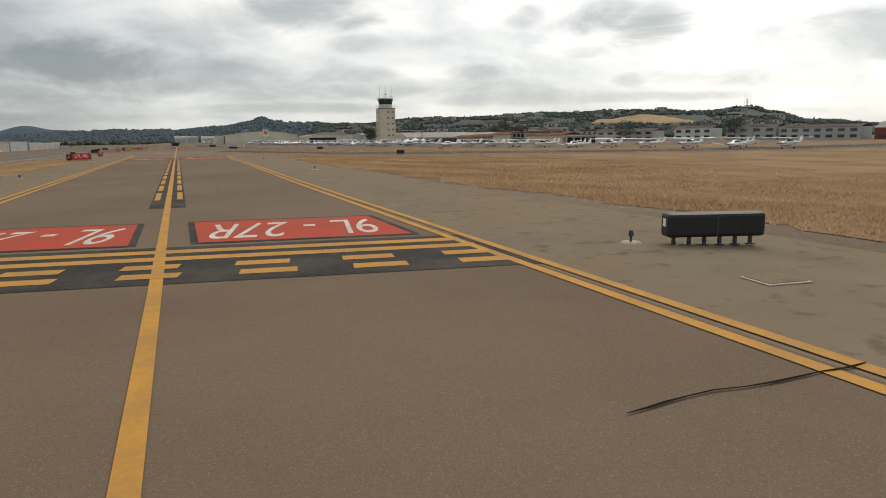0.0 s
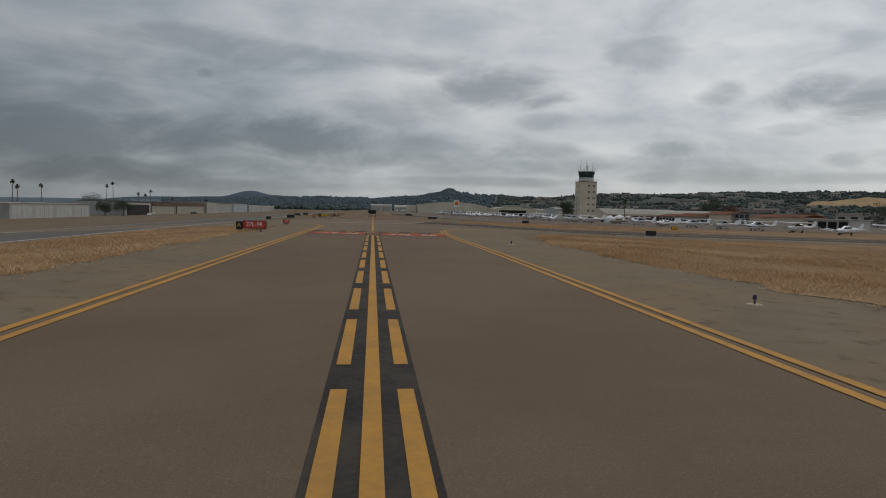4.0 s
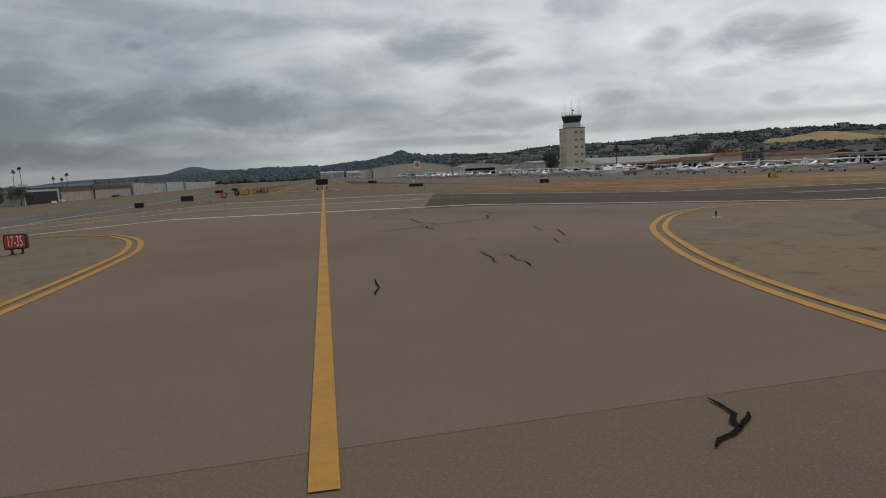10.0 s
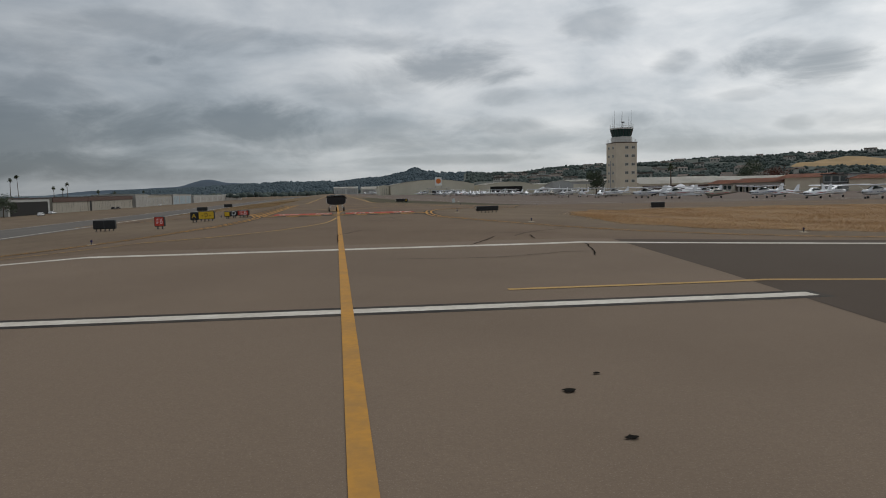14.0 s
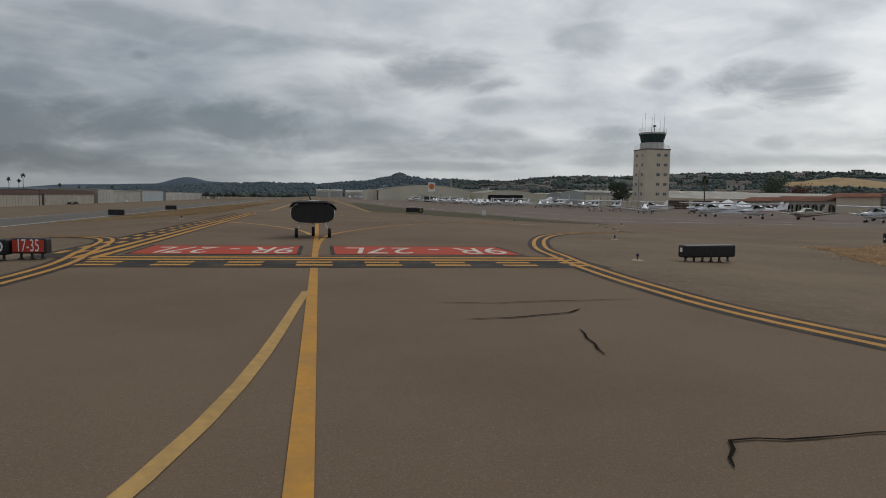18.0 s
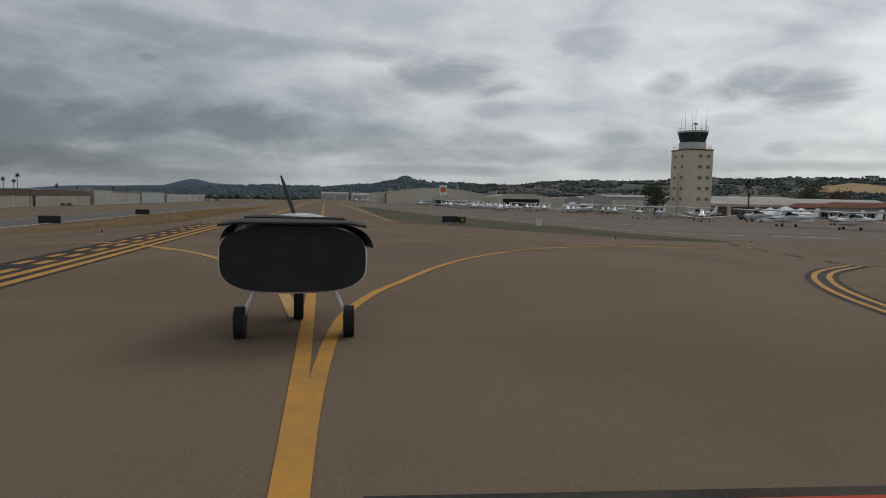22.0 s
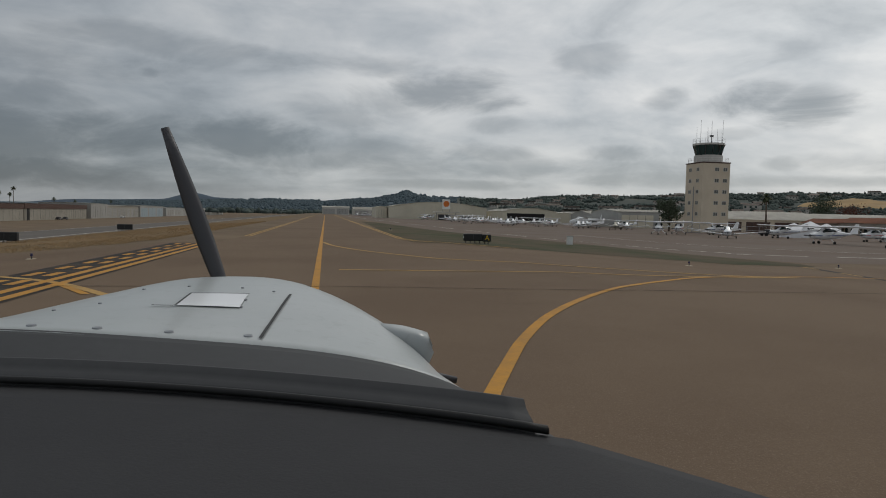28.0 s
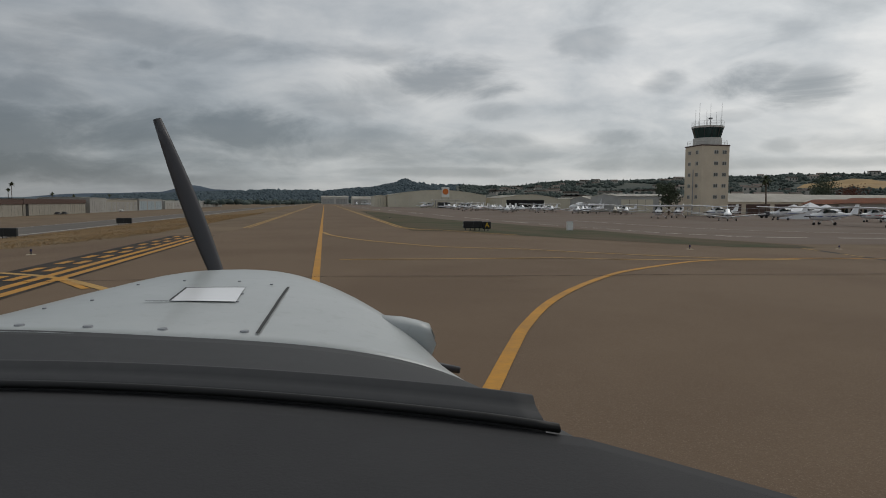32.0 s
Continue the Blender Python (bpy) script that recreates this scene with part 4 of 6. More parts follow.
def own_aircraft():
    root = thing("light_aircraft_nose", pose(AX, AY, 0), "white light aircraft nose with dark glareshield and propeller on the taxiway", "aircraft")
    part("cowling", ring_loft(bmesh.new(), COWL_RINGS), M["cowl"], root, "white painted engine cowling", smooth=True)
    bm = ring_loft(bmesh.new(), [(0.36, 0.82, 0.56, 1.30, 3.0, 0.0), (0.7, 0.82, 0.57, 1.32, 3.1, 0.0), (1.0, 0.79, 0.59, 1.345, 3.2, 0.02), (1.236, 0.755, 0.62, 1.378, 3.3, 0.085)], 56)
    part("forward_fuselage", bm, M["plane_white"], root, "white forward fuselage", smooth=True)
    # dark panel between the cowling and the windshield
    sheet = bmesh.new()
    rows = []
    for j in range(11):
        s = j / 10
        hw, ztop, p, tilt = 0.90 - 0.130 * s ** 2.2, 1.378 + 0.023 * s, 3.2 + 0.1 * s, 0.02 + 0.07 * s
        zc, hh = (ztop + 0.62) / 2, (ztop - 0.62) / 2
        row = []
        for i in range(61):
            u = math.sin((-1 + 2 * i / 60) * math.pi / 2 * 0.95)
            y0 = front_edge(u * hw) + 0.035
            y = y0 + (1.25 - y0) * s
            row.append(sheet.verts.new((u * hw, y, zc + hh * max(0.0, 1 - abs(u) ** p) ** (1 / p) - tilt * u * hw)))
        rows.append(row)
    for r0, r1 in zip(rows, rows[1:]):
        for i in range(60):
            sheet.faces.new((r0[i], r0[i + 1], r1[i + 1], r1[i]))
    bmesh.ops.recalc_face_normals(sheet, faces=sheet.faces[:])
    bmesh.ops.solidify(sheet, geom=sheet.faces[:], thickness=0.006)
    bmesh.ops.recalc_face_normals(sheet, faces=sheet.faces[:])
    part("anti_glare_panel", sheet, M["deck"], root, "dark grey anti-glare panel", smooth=True)
    # glareshield pad over the instruments
    b = bmesh.new()
    rows = []
    for j in range(15):
        s = j / 14
        row = []
        for i in range(57):
            x = -0.80 + 1.60 * i / 56
            y = 0.20 + (front_edge(x) - 0.20) * s
            z = 1.387 - 0.16 * max(0, abs(x) - 0.60) - 0.02 * (1 - s) ** 4
            row.append(b.verts.new((x, y, z)))
        rows.append(row)
    for r0, r1 in zip(rows, rows[1:]):
        for i in range(56):
            b.faces.new((r0[i], r0[i + 1], r1[i + 1], r1[i]))
    bmesh.ops.recalc_face_normals(b, faces=b.faces[:])
    bmesh.ops.solidify(b, geom=b.faces[:], thickness=0.02)
    bmesh.ops.recalc_face_normals(b, faces=b.faces[:])
    part("glareshield", b, M["pad"], root, "black vinyl glareshield", smooth=True)

    def moulding(name, mat, profile_, x0, x1, label):
        """A strip that follows the forward edge; profile_ holds its section as (ahead, height)."""
        b = bmesh.new()
        rings = []
        for i in range(49):
            x = x0 + (x1 - x0) * i / 48
            drop = 0.09 * max(0, abs(x) - 0.5) ** 1.5
            rings.append([b.verts.new((x, front_edge(x) + dy, z - drop)) for dy, z in profile_])
        n = len(profile_)
        for r0, r1 in zip(rings, rings[1:]):
            for k in range(n):
                b.faces.new((r0[k], r0[(k + 1) % n], r1[(k + 1) % n], r1[k]))
        b.faces.new(rings[0]), b.faces.new(rings[-1])
        bmesh.ops.recalc_face_normals(b, faces=b.faces[:])
        return part(name, b, mat, root, label, smooth=True)

    ring = [(0.0065 * math.cos(k * math.pi / 5), 1.395 + 0.0055 * math.sin(k * math.pi / 5)) for k in range(10)]
    moulding("edge_trim", M["rubber_trim"], [(dy + 0.004, z) for dy, z in ring], -0.62, 0.578, "black rubber edge trim")
    moulding("windshield_channel", M["deck"], [(0.018, 1.375), (0.020, 1.389), (0.030, 1.396), (0.044, 1.399), (0.058, 1.404), (0.066, 1.412), (0.072, 1.412), (0.078, 1.400), (0.080, 1.375)], -0.62, 0.570, "dark grey windshield base strip")
    b = ring_loft(bmesh.new(), [(0.30, 0.80, 0.585, 1.325, 3.2, 0.0), (0.355, 0.80, 0.585, 1.325, 3.2, 0.0)], 48)
    part("instrument_panel", b, M["pad"], root, "plain black instrument panel and firewall lining")

    # access door, its hinge line, panel gap and fasteners on the cowling
    b = sheet_patch([-0.03 + 0.143 * i / 8 for i in range(9)], [1.555 + 0.178 * j / 6 for j in range(7)], 0.0030)
    part("oil_door", b, M["plane_white"], root, "small white access door", smooth=True)
    for name, xs, ys in (("door_gap", [-0.036, -0.031], [1.553 + 0.184 * k / 8 for k in range(9)]), ("door_gap", [-0.036 + 0.152 * k / 8 for k in range(9)], [1.734, 1.740]), ("hinge_line", [-0.085, -0.036], [1.545, 1.553])):
        part(name, sheet_patch(xs, ys, 0.0035), M["seam"], root)
    b = bmesh.new()
    vs = []
    for k in range(17):
        s = k / 16
        x, y = 0.187 + 0.035 * s, 1.292 + 0.480 * s
        vs.append([b.verts.new((x + d, y, cowl_z(x + d, y) + 0.0032)) for d in (-0.0035, 0.0035)])
    for (a0, a1), (c0, c1) in zip(vs, vs[1:]):
        b.faces.new((a0, a1, c1, c0))
    part("panel_seam", b, M["seam"], root, "dark panel gap")
    for x, y in [(xx - 0.013, yy) for xx, yy in [(-0.47, 1.30), (-0.345, 1.297), (-0.223, 1.294), (-0.107, 1.295), (0.024, 1.298), (0.174, 1.309), (-0.169, 1.858), (-0.054, 1.88), (0.097, 1.848), (0.187, 1.808), (0.128, 1.566), (0.128, 1.657), (-0.20, 1.60), (-0.27, 1.52)]]:
        b = bmesh.new()
        rad = 0.0105 if y < 1.4 else 0.005
        z = cowl_z(x, y)
        tube(b, (x, y, z - 0.004), (x, y, z + 0.0026), rad, rad * 0.8, 14)
        part("fastener", b, M["fastener"], root)
    # short cowl blister with a slanted mouth
    b = bmesh.new()
    rows = []
    for j, (cx, cy, cz, r, slant) in enumerate([(0.46, 1.68, 1.295, 0.052, 0.0), (0.52, 1.66, 1.294, 0.050, 0.0), (0.565, 1.645, 1.291, 0.046, 0.2), (0.603, 1.632, 1.286, 0.043, 0.45)]):
        row = []
        for k in range(18):
            a = 2 * math.pi * k / 18
            up = r * math.copysign(abs(math.sin(a)) ** 0.55, math.sin(a))
            along = r * math.copysign(abs(math.cos(a)) ** 0.55, math.cos(a))
            row.append(b.verts.new((cx - slant * abs(up) * 0.9 + slant * along * 0.3, cy + along, cz + up)))
        rows.append(row)
    for r0, r1 in zip(rows, rows[1:]):
        for k in range(18):
            b.faces.new((r0[k], r0[(k + 1) % 18], r1[(k + 1) % 18], r1[k]))
    b.faces.new(rows[0]), b.faces.new(rows[-1])
    bmesh.ops.recalc_face_normals(b, faces=b.faces[:])
    part("cowl_blister", b, M["cowl"], root, "short white cowl blister with a slanted end", smooth=True)
    # spinner and propeller
    b = loft(bmesh.new(), [(2.47, 0, 0.17, 0.95, 1.29), (2.56, 0, 0.165, 0.955, 1.285), (2.66, 0, 0.12, 1.0, 1.24), (2.74, 0, 0.03, 1.09, 1.15)], 20, 2.0)
    part("spinner", b, M["plane_white"], root, "white spinner", smooth=True)
    for k in range(3):
        ang = radians(-19 + 120 * k)
        b = bmesh.new()
        rings = []
        for j in range(9):
            s = j / 8
            r = 0.14 + 0.74 * s
            ch = (0.022 + 0.014 * math.sin(math.pi * min(s * 1.15, 1))) * (1 if s < 0.92 else 0.7)
            tw = radians(38 - 24 * s)
            ring = []
            for i in range(8):
                a = 2 * math.pi * i / 8
                px, py = ch * math.cos(a), 0.014 * math.sin(a)
                ring.append(b.verts.new((px * math.cos(tw), py + px * math.sin(tw) * 0.6, r)))
            rings.append(ring)
        for r0, r1 in zip(rings, rings[1:]):
            for i in range(8):
                b.faces.new((r0[i], r0[(i + 1) % 8], r1[(i + 1) % 8], r1[i]))
        b.faces.new(rings[0]), b.faces.new(rings[-1])
        bmesh.ops.recalc_face_normals(b, faces=b.faces[:])
        part("propeller_blade", b, M["dark_metal"], root, "dark grey propeller blade", m=Matrix.Translation((0, 2.55, 1.12)) @ Matrix.Rotation(ang, 4, "Y"), smooth=True)
    # undercarriage under the nose
    for x, y in ((0, 1.75), (-0.62, 0.62), (0.62, 0.62)):
        b = bmesh.new()
        tube(b, (x * 0.6, y, 0.72), (x, y, 0.2), 0.03, 0.025, 10)
        part("gear_leg", b, M["plane_white"], root)
        b = bmesh.new()
        tube(b, (x - 0.06, y, 0.19), (x + 0.06, y, 0.19), 0.185, 0.185, 20)
        part("wheel", b, M["tyre"], root, "black rubber wheel")


own_aircraft()


# ---- control tower ----
def control_tower():
    tx, ty, w, z0, h = 92.3, 179.1, 7.2, 0.0, 15.35
    root = thing("control_tower", pose(tx, ty, z0), "cream stucco airport control tower with dark glass cab and antennas", "control tower")
    b = box(bmesh.new(), -w / 2, w / 2, -w / 2, w / 2, -2.2, h - 0.15)
    part("shaft", b, M["stucco"], root, "cream stucco tower shaft")
    b = box(bmesh.new(), -w / 2 - 0.12, w / 2 + 0.12, -w / 2 - 0.12, w / 2 + 0.12, h - 0.15, h + 0.12, 0.03)
    part("parapet", b, M["brown_roof"], root, "thin brown parapet cap")
    win = bmesh.new()
    box(win, -0.5, 0.5, -0.02, 0.10, -0.38, 0.38)
    wm = bpy.data.meshes.new("window_pane")
    win.to_mesh(wm); win.free(); wm.materials.append(M["window_grey"])
    fr = bmesh.new()
    for a in ((-0.58, -0.5, -0.46, 0.46), (0.5, 0.58, -0.46, 0.46), (-0.5, 0.5, 0.38, 0.46), (-0.5, 0.5, -0.46, -0.38), (-0.03, 0.03, -0.38, 0.38)):
        box(fr, a[0], a[1], -0.05, 0.08, a[2], a[3])
    fm = bpy.data.meshes.new("window_frame")
    fr.to_mesh(fm); fr.free(); fm.materials.append(M["white_metal"])
    for face in range(4):
        turn = Matrix.Rotation(math.pi / 2 * face, 4, "Z")
        for row in range(5):
            z = 3.0 + row * 2.68
            for cx in ((0.1, 2.3) if face == 0 else (-1.6, 1.6)):
                m = turn @ Matrix.Translation((cx, -w / 2 - 0.03, z))
                f = share("window", fm, root, m)
                share("pane", wm, f, Matrix.Identity(4))
    def octagon(b, r0, r1, za, zb, n=12):
        tube(b, (0, 0, za), (0, 0, zb), r0, r1, n)
        return b
    b = octagon(bmesh.new(), 3.3, 3.3, h + 0.12, h + 1.9)
    part("cab_base", b, M["white_metal"], root, "white ring below the cab")
    b = octagon(bmesh.new(), 2.95, 3.6, h + 1.9, h + 4.3)
    part("cab_glass", b, M["cab_glass"], root, "dark tinted cab windows")
    for k in range(12):
        a = 2 * math.pi * (k + 0.5) / 12
        b = bmesh.new()
        tube(b, (2.99 * math.cos(a), 2.99 * math.sin(a), h + 1.9), (3.66 * math.cos(a), 3.66 * math.sin(a), h + 4.3), 0.06, 0.06, 5)
        part("mullion", b, M["dark_metal"], root)
    b = octagon(bmesh.new(), 3.75, 3.75, h + 4.3, h + 4.75)
    part("cab_roof", b, M["white_metal"], root, "white cab roof")
    def railing(r, z, hgt, n):
        b = bmesh.new()
        for k in range(n):
            a = 2 * math.pi * k / n
            a2 = 2 * math.pi * (k + 1) / n
            p, q = (r * math.cos(a), r * math.sin(a)), (r * math.cos(a2), r * math.sin(a2))
            tube(b, (*p, z), (*p, z + hgt), 0.03, 0.03, 4)
            for zz in (z + hgt * 0.5, z + hgt):
                tube(b, (*p, zz), (*q, zz), 0.025, 0.025, 4)
        part("railing", b, M["white_plain"], root, "white pipe railing")
    railing(3.7, h + 4.75, 1.1, 16)
    railing(4.6, h + 0.12, 1.0, 16)
    for x, y, top, r in [(-2.9, -1.0, 10.2, 0.05), (-2.2, 1.8, 9.0, 0.04), (-0.9, -2.4, 10.0, 0.05), (0.9, 2.0, 9.2, 0.05), (2.6, -1.6, 10.4, 0.05), (2.9, 1.0, 8.6, 0.04), (1.7, -2.6, 7.4, 0.04), (-1.7, -2.4, 6.8, 0.04)]:
        b = bmesh.new()
        tube(b, (x, y, h + 4.7), (x, y, h + top), r, r * 0.5, 6)
        part("antenna", b, M["pole"], root, "thin whip antenna")
    b = bmesh.new()
    tube(b, (0, -1, h + 4.7), (0, -1, h + 6.4), 0.12, 0.08, 8)
    box(b, -0.4, 0.4, -1.3, -0.7, h + 6.4, h + 6.8, 0.08)
    part("beacon", b, M["dark_metal"], root, "rotating beacon on a post")
    b = bmesh.new()
    tube(b, (-w / 2 - 0.6, -1.0, -2), (-w / 2 - 0.6, -1.0, 9.6), 0.14, 0.10, 8)
    part("standpipe", b, M["pole"], root, "grey vertical pole beside the shaft")


control_tower()


# ---- aircraft on the apron ----
def aerofoil(bm, span, chord_root, chord_tip, y, z, dihedral, thick=0.13, sweep=0.0, x0=0.0):
    rings = []
    for s in (-1, -0.55, -x0, x0, 0.55, 1) if x0 else (-1, -0.5, 0, 0.5, 1):
        c = chord_root + (chord_tip - chord_root) * abs(s)
        ring = []
        for i in range(10):
            a = 2 * math.pi * i / 10
            ring.append(bm.verts.new((s * span / 2, y - sweep * abs(s) + c / 2 * math.cos(a), z + dihedral * abs(s) + c * (0.035 * math.cos(a) + thick / 2 * math.sin(a) * (0.6 + 0.4 * math.cos(a))))))
        rings.append(ring)
    for r0, r1 in zip(rings, rings[1:]):
        for i in range(10):
            bm.faces.new((r0[i], r0[(i + 1) % 10], r1[(i + 1) % 10], r1[i]))
    bm.faces.new(rings[0]), bm.faces.new(rings[-1])
    bmesh.ops.recalc_face_normals(bm, faces=bm.faces[:])
    return bm


def fin(bm, y0, y1, yt0, yt1, z0, z1, t=0.06):
    pts = [(y0, z0), (y1, z0), (yt1, z1), (yt0, z1)]
    a = [bm.verts.new((-t, y, z)) for y, z in pts]
    c = [bm.verts.new((t * (0.4 if z == z1 else 1), y, z)) for y, z in pts]
    bm.faces.new(a[::-1]), bm.faces.new(c)
    for i in range(4):
        bm.faces.new((a[i], a[(i + 1) % 4], c[(i + 1) % 4], c[i]))
    bmesh.ops.recalc_face_normals(bm, faces=bm.faces[:])
    return bm


def parked_plane(high, stripe, label, body="plane_white", twin=False):
    root = thing("parked_aircraft", pose(0, 0, -50), label, "aircraft", "parked aircraft")
    zc = 1.15 if high else 0.95
    secs = [(2.35, 0, 0.25, zc - 0.28, zc + 0.2), (2.1, 0, 0.46, zc - 0.45, zc + 0.33), (1.1, 0, 0.55, zc - 0.55, zc + 0.42), (0.75, 0, 0.58, zc - 0.58, zc + 0.55), (0.2, 0, 0.60, zc - 0.6, zc + 0.95), (-0.9, 0, 0.58, zc - 0.58, zc + 0.95), (-1.8, 0, 0.42, zc - 0.38, zc + 0.62), (-3.6, 0, 0.2, zc - 0.1, zc + 0.38), (-5.2, 0, 0.08, zc + 0.12, zc + 0.32)]
    part("fuselage", loft(bmesh.new(), secs, 14, 2.5), M[body], root, "white fuselage" if body == "plane_white" else "", smooth=True)
    b = loft(bmesh.new(), [(0.72, 0, 0.585, zc + 0.30, zc + 0.52), (0.2, 0, 0.612, zc + 0.34, zc + 0.90), (-0.9, 0, 0.592, zc + 0.34, zc + 0.88), (-1.5, 0, 0.49, zc + 0.36, zc + 0.66)], 14, 2.8)
    part("cabin_glass", b, M["glass_dark"], root, "dark cabin windows")
    b = loft(bmesh.new(), [(2.2, 0, 0.45, zc - 0.12, zc + 0.02), (1.1, 0, 0.57, zc - 0.12, zc + 0.03), (-0.9, 0, 0.6, zc - 0.08, zc + 0.06), (-3.6, 0, 0.215, zc + 0.05, zc + 0.16)], 12, 6)
    part("stripe", b, M[stripe], root, "painted side stripe")
    if high:
        part("wing", aerofoil(bmesh.new(), 11.0, 1.63, 1.25, 0.15, zc + 1.04, 0.16, 0.21), M[body], root, smooth=True)
        for sx in (-1, 1):
            b = bmesh.new()
            tube(b, (sx * 0.58, 0.2, zc - 0.4), (sx * 2.6, 0.2, zc + 0.98), 0.045, 0.04, 6)
            part("wing_strut", b, M[body], root)
    else:
        part("wing", aerofoil(bmesh.new(), 10.6, 1.7, 1.25, 0.0, zc - 0.42, 0.62, 0.17), M[body], root, smooth=True)
    part("tailplane", aerofoil(bmesh.new(), 3.5, 1.0, 0.75, -4.9, zc + 0.22, 0.0, 0.09), M[body], root, smooth=True)
    part("tail_fin", fin(bmesh.new(), -4.0, -5.3, -4.95, -5.5, zc + 0.25, zc + 1.55), M[body], root)
    engines = [(-1.7, zc - 0.1), (1.7, zc - 0.1)] if twin else [(0, zc - 0.04)]
    for ex, ez in engines:
        if twin:
            part("engine", loft(bmesh.new(), [(1.9, ex, 0.2, ez - 0.22, ez + 0.2), (1.5, ex, 0.34, ez - 0.34, ez + 0.3), (0.4, ex, 0.36, ez - 0.36, ez + 0.3), (-1.0, ex, 0.15, ez - 0.2, ez + 0.1)], 12, 2.4), M[body], root, smooth=True)
        py = 1.95 if twin else 2.42
        b = loft(bmesh.new(), [(py - 0.08, ex, 0.16, ez - 0.16, ez + 0.16), (py + 0.06, ex, 0.12, ez - 0.12, ez + 0.12), (py + 0.2, ex, 0.03, ez - 0.03, ez + 0.03)], 10)
        part("spinner", b, M["dark_metal"], root, smooth=True)
        b = bmesh.new()
        box(b, ex - 0.92, ex + 0.92, py - 0.02, py + 0.02, ez - 0.06, ez + 0.06, 0.015)
        part("propeller", b, M["dark_metal"], root, "dark two-blade propeller", m=Matrix.Translation((0, 0, 0)))
    for x, y, r in ((0, 1.75, 0.17), (-1.25, -0.35, 0.2), (1.25, -0.35, 0.2)):
        b = bmesh.new()
        tube(b, (x * 0.45, y, zc - 0.45), (x, y, r), 0.05, 0.035, 6)
        part("gear_leg", b, M[body], root)
        b = bmesh.new()
        tube(b, (x - 0.07, y, r), (x + 0.07, y, r), r, r, 14)
        part("wheel", b, M["tyre"], root)
    return root


def on_ground(x, y, heading):
    return pose(x, y, zt(x) + 0.006, 0, 0, heading)


P_HW = parked_plane(True, "plane_blue", "white high-wing single-engine aircraft parked on the apron")
P_HR = parked_plane(True, "plane_red", "white and red high-wing aircraft parked on the apron")
P_LW = parked_plane(False, "plane_red", "white low-wing aircraft with a red stripe on the apron")
P_LB = parked_plane(False, "plane_blue", "white low-wing aircraft with a blue stripe on the apron")
P_TW = parked_plane(False, "plane_blue", "white twin-engine low-wing aircraft parked on the apron", twin=True)
P_TAN = parked_plane(False, "plane_red", "tan low-wing aircraft parked on the apron", body="plane_tan")
kinds = [P_HW, P_HR, P_LW, P_LB, P_TW, P_TAN]
spots = [(0, 58, 140, 148), (1, 66, 147, 140), (2, 62.5, 127, 146), (0, 80, 137, 92), (0, 65, 110, 94), (1, 67, 101, 96), (5, 68, 178, 155), (4, 45, 190, 166), (2, 48, 232, 150), (2, 44, 318, 120), (0, 47, 322, 200), (2, 50, 206, 160), (0, 57, 200, 148), (3, 64, 210, 165), (2, 71, 204, 150), (0, 78, 212, 140), (3, 56, 222, 170), (2, 64, 226, 158),
         (3, 54, 238, 175), (2, 60, 236, 150), (3, 66, 244, 185), (2, 72, 236, 120), (0, 76, 262, 160), (3, 84, 232, 170), (2, 92, 226, 150), (0, 52, 262, 200), (2, 58, 268, 140), (3, 64, 272, 165), (4, 70, 286, 180), (0, 60, 296, 130), (2, 50, 292, 190),
         *[(k, 76 + 0.34 * s, 101 - 0.94 * s, h) for k, s, h in ((5, 0, 104), (0, 10, 98), (2, 20, 108), (0, 30, 97), (1, 40, 100), (0, 50, 98), (0, 60, 99), (3, 71, 104), (0, 82, 97), (1, 93, 100), (0, 104, 98), (2, 115, 101), (0, 126, 98))],
         *[(k, 90 + 0.34 * s, 106 - 0.94 * s, h) for k, s, h in ((2, 4, 98), (0, 16, 290), (3, 27, 101), (0, 38, 296), (1, 50, 98), (2, 62, 100), (0, 74, 300), (0, 86, 97), (1, 98, 294), (0, 110, 99))],
         (0, 76, 150, 100), (2, 82, 160, 150), (1, 90, 128, 95),
         (0, 40, 214, 150), (3, 43, 246, 160), (0, 48, 258, 140), (2, 54, 252, 168), (0, 70, 196, 120), (2, 76, 188, 150), (0, 84, 206, 110), (3, 62, 186, 160), (2, 30, 420, 150), (0, 38, 430, 200), (3, 20, 440, 170), (0, 26, 460, 100)]
used = set()
for k, x, y, hd in spots:
    if k in used:
        copy_thing(kinds[k], on_ground(x, y, hd))
    else:
        kinds[k].matrix_world = on_ground(x, y, hd)
        used.add(k)


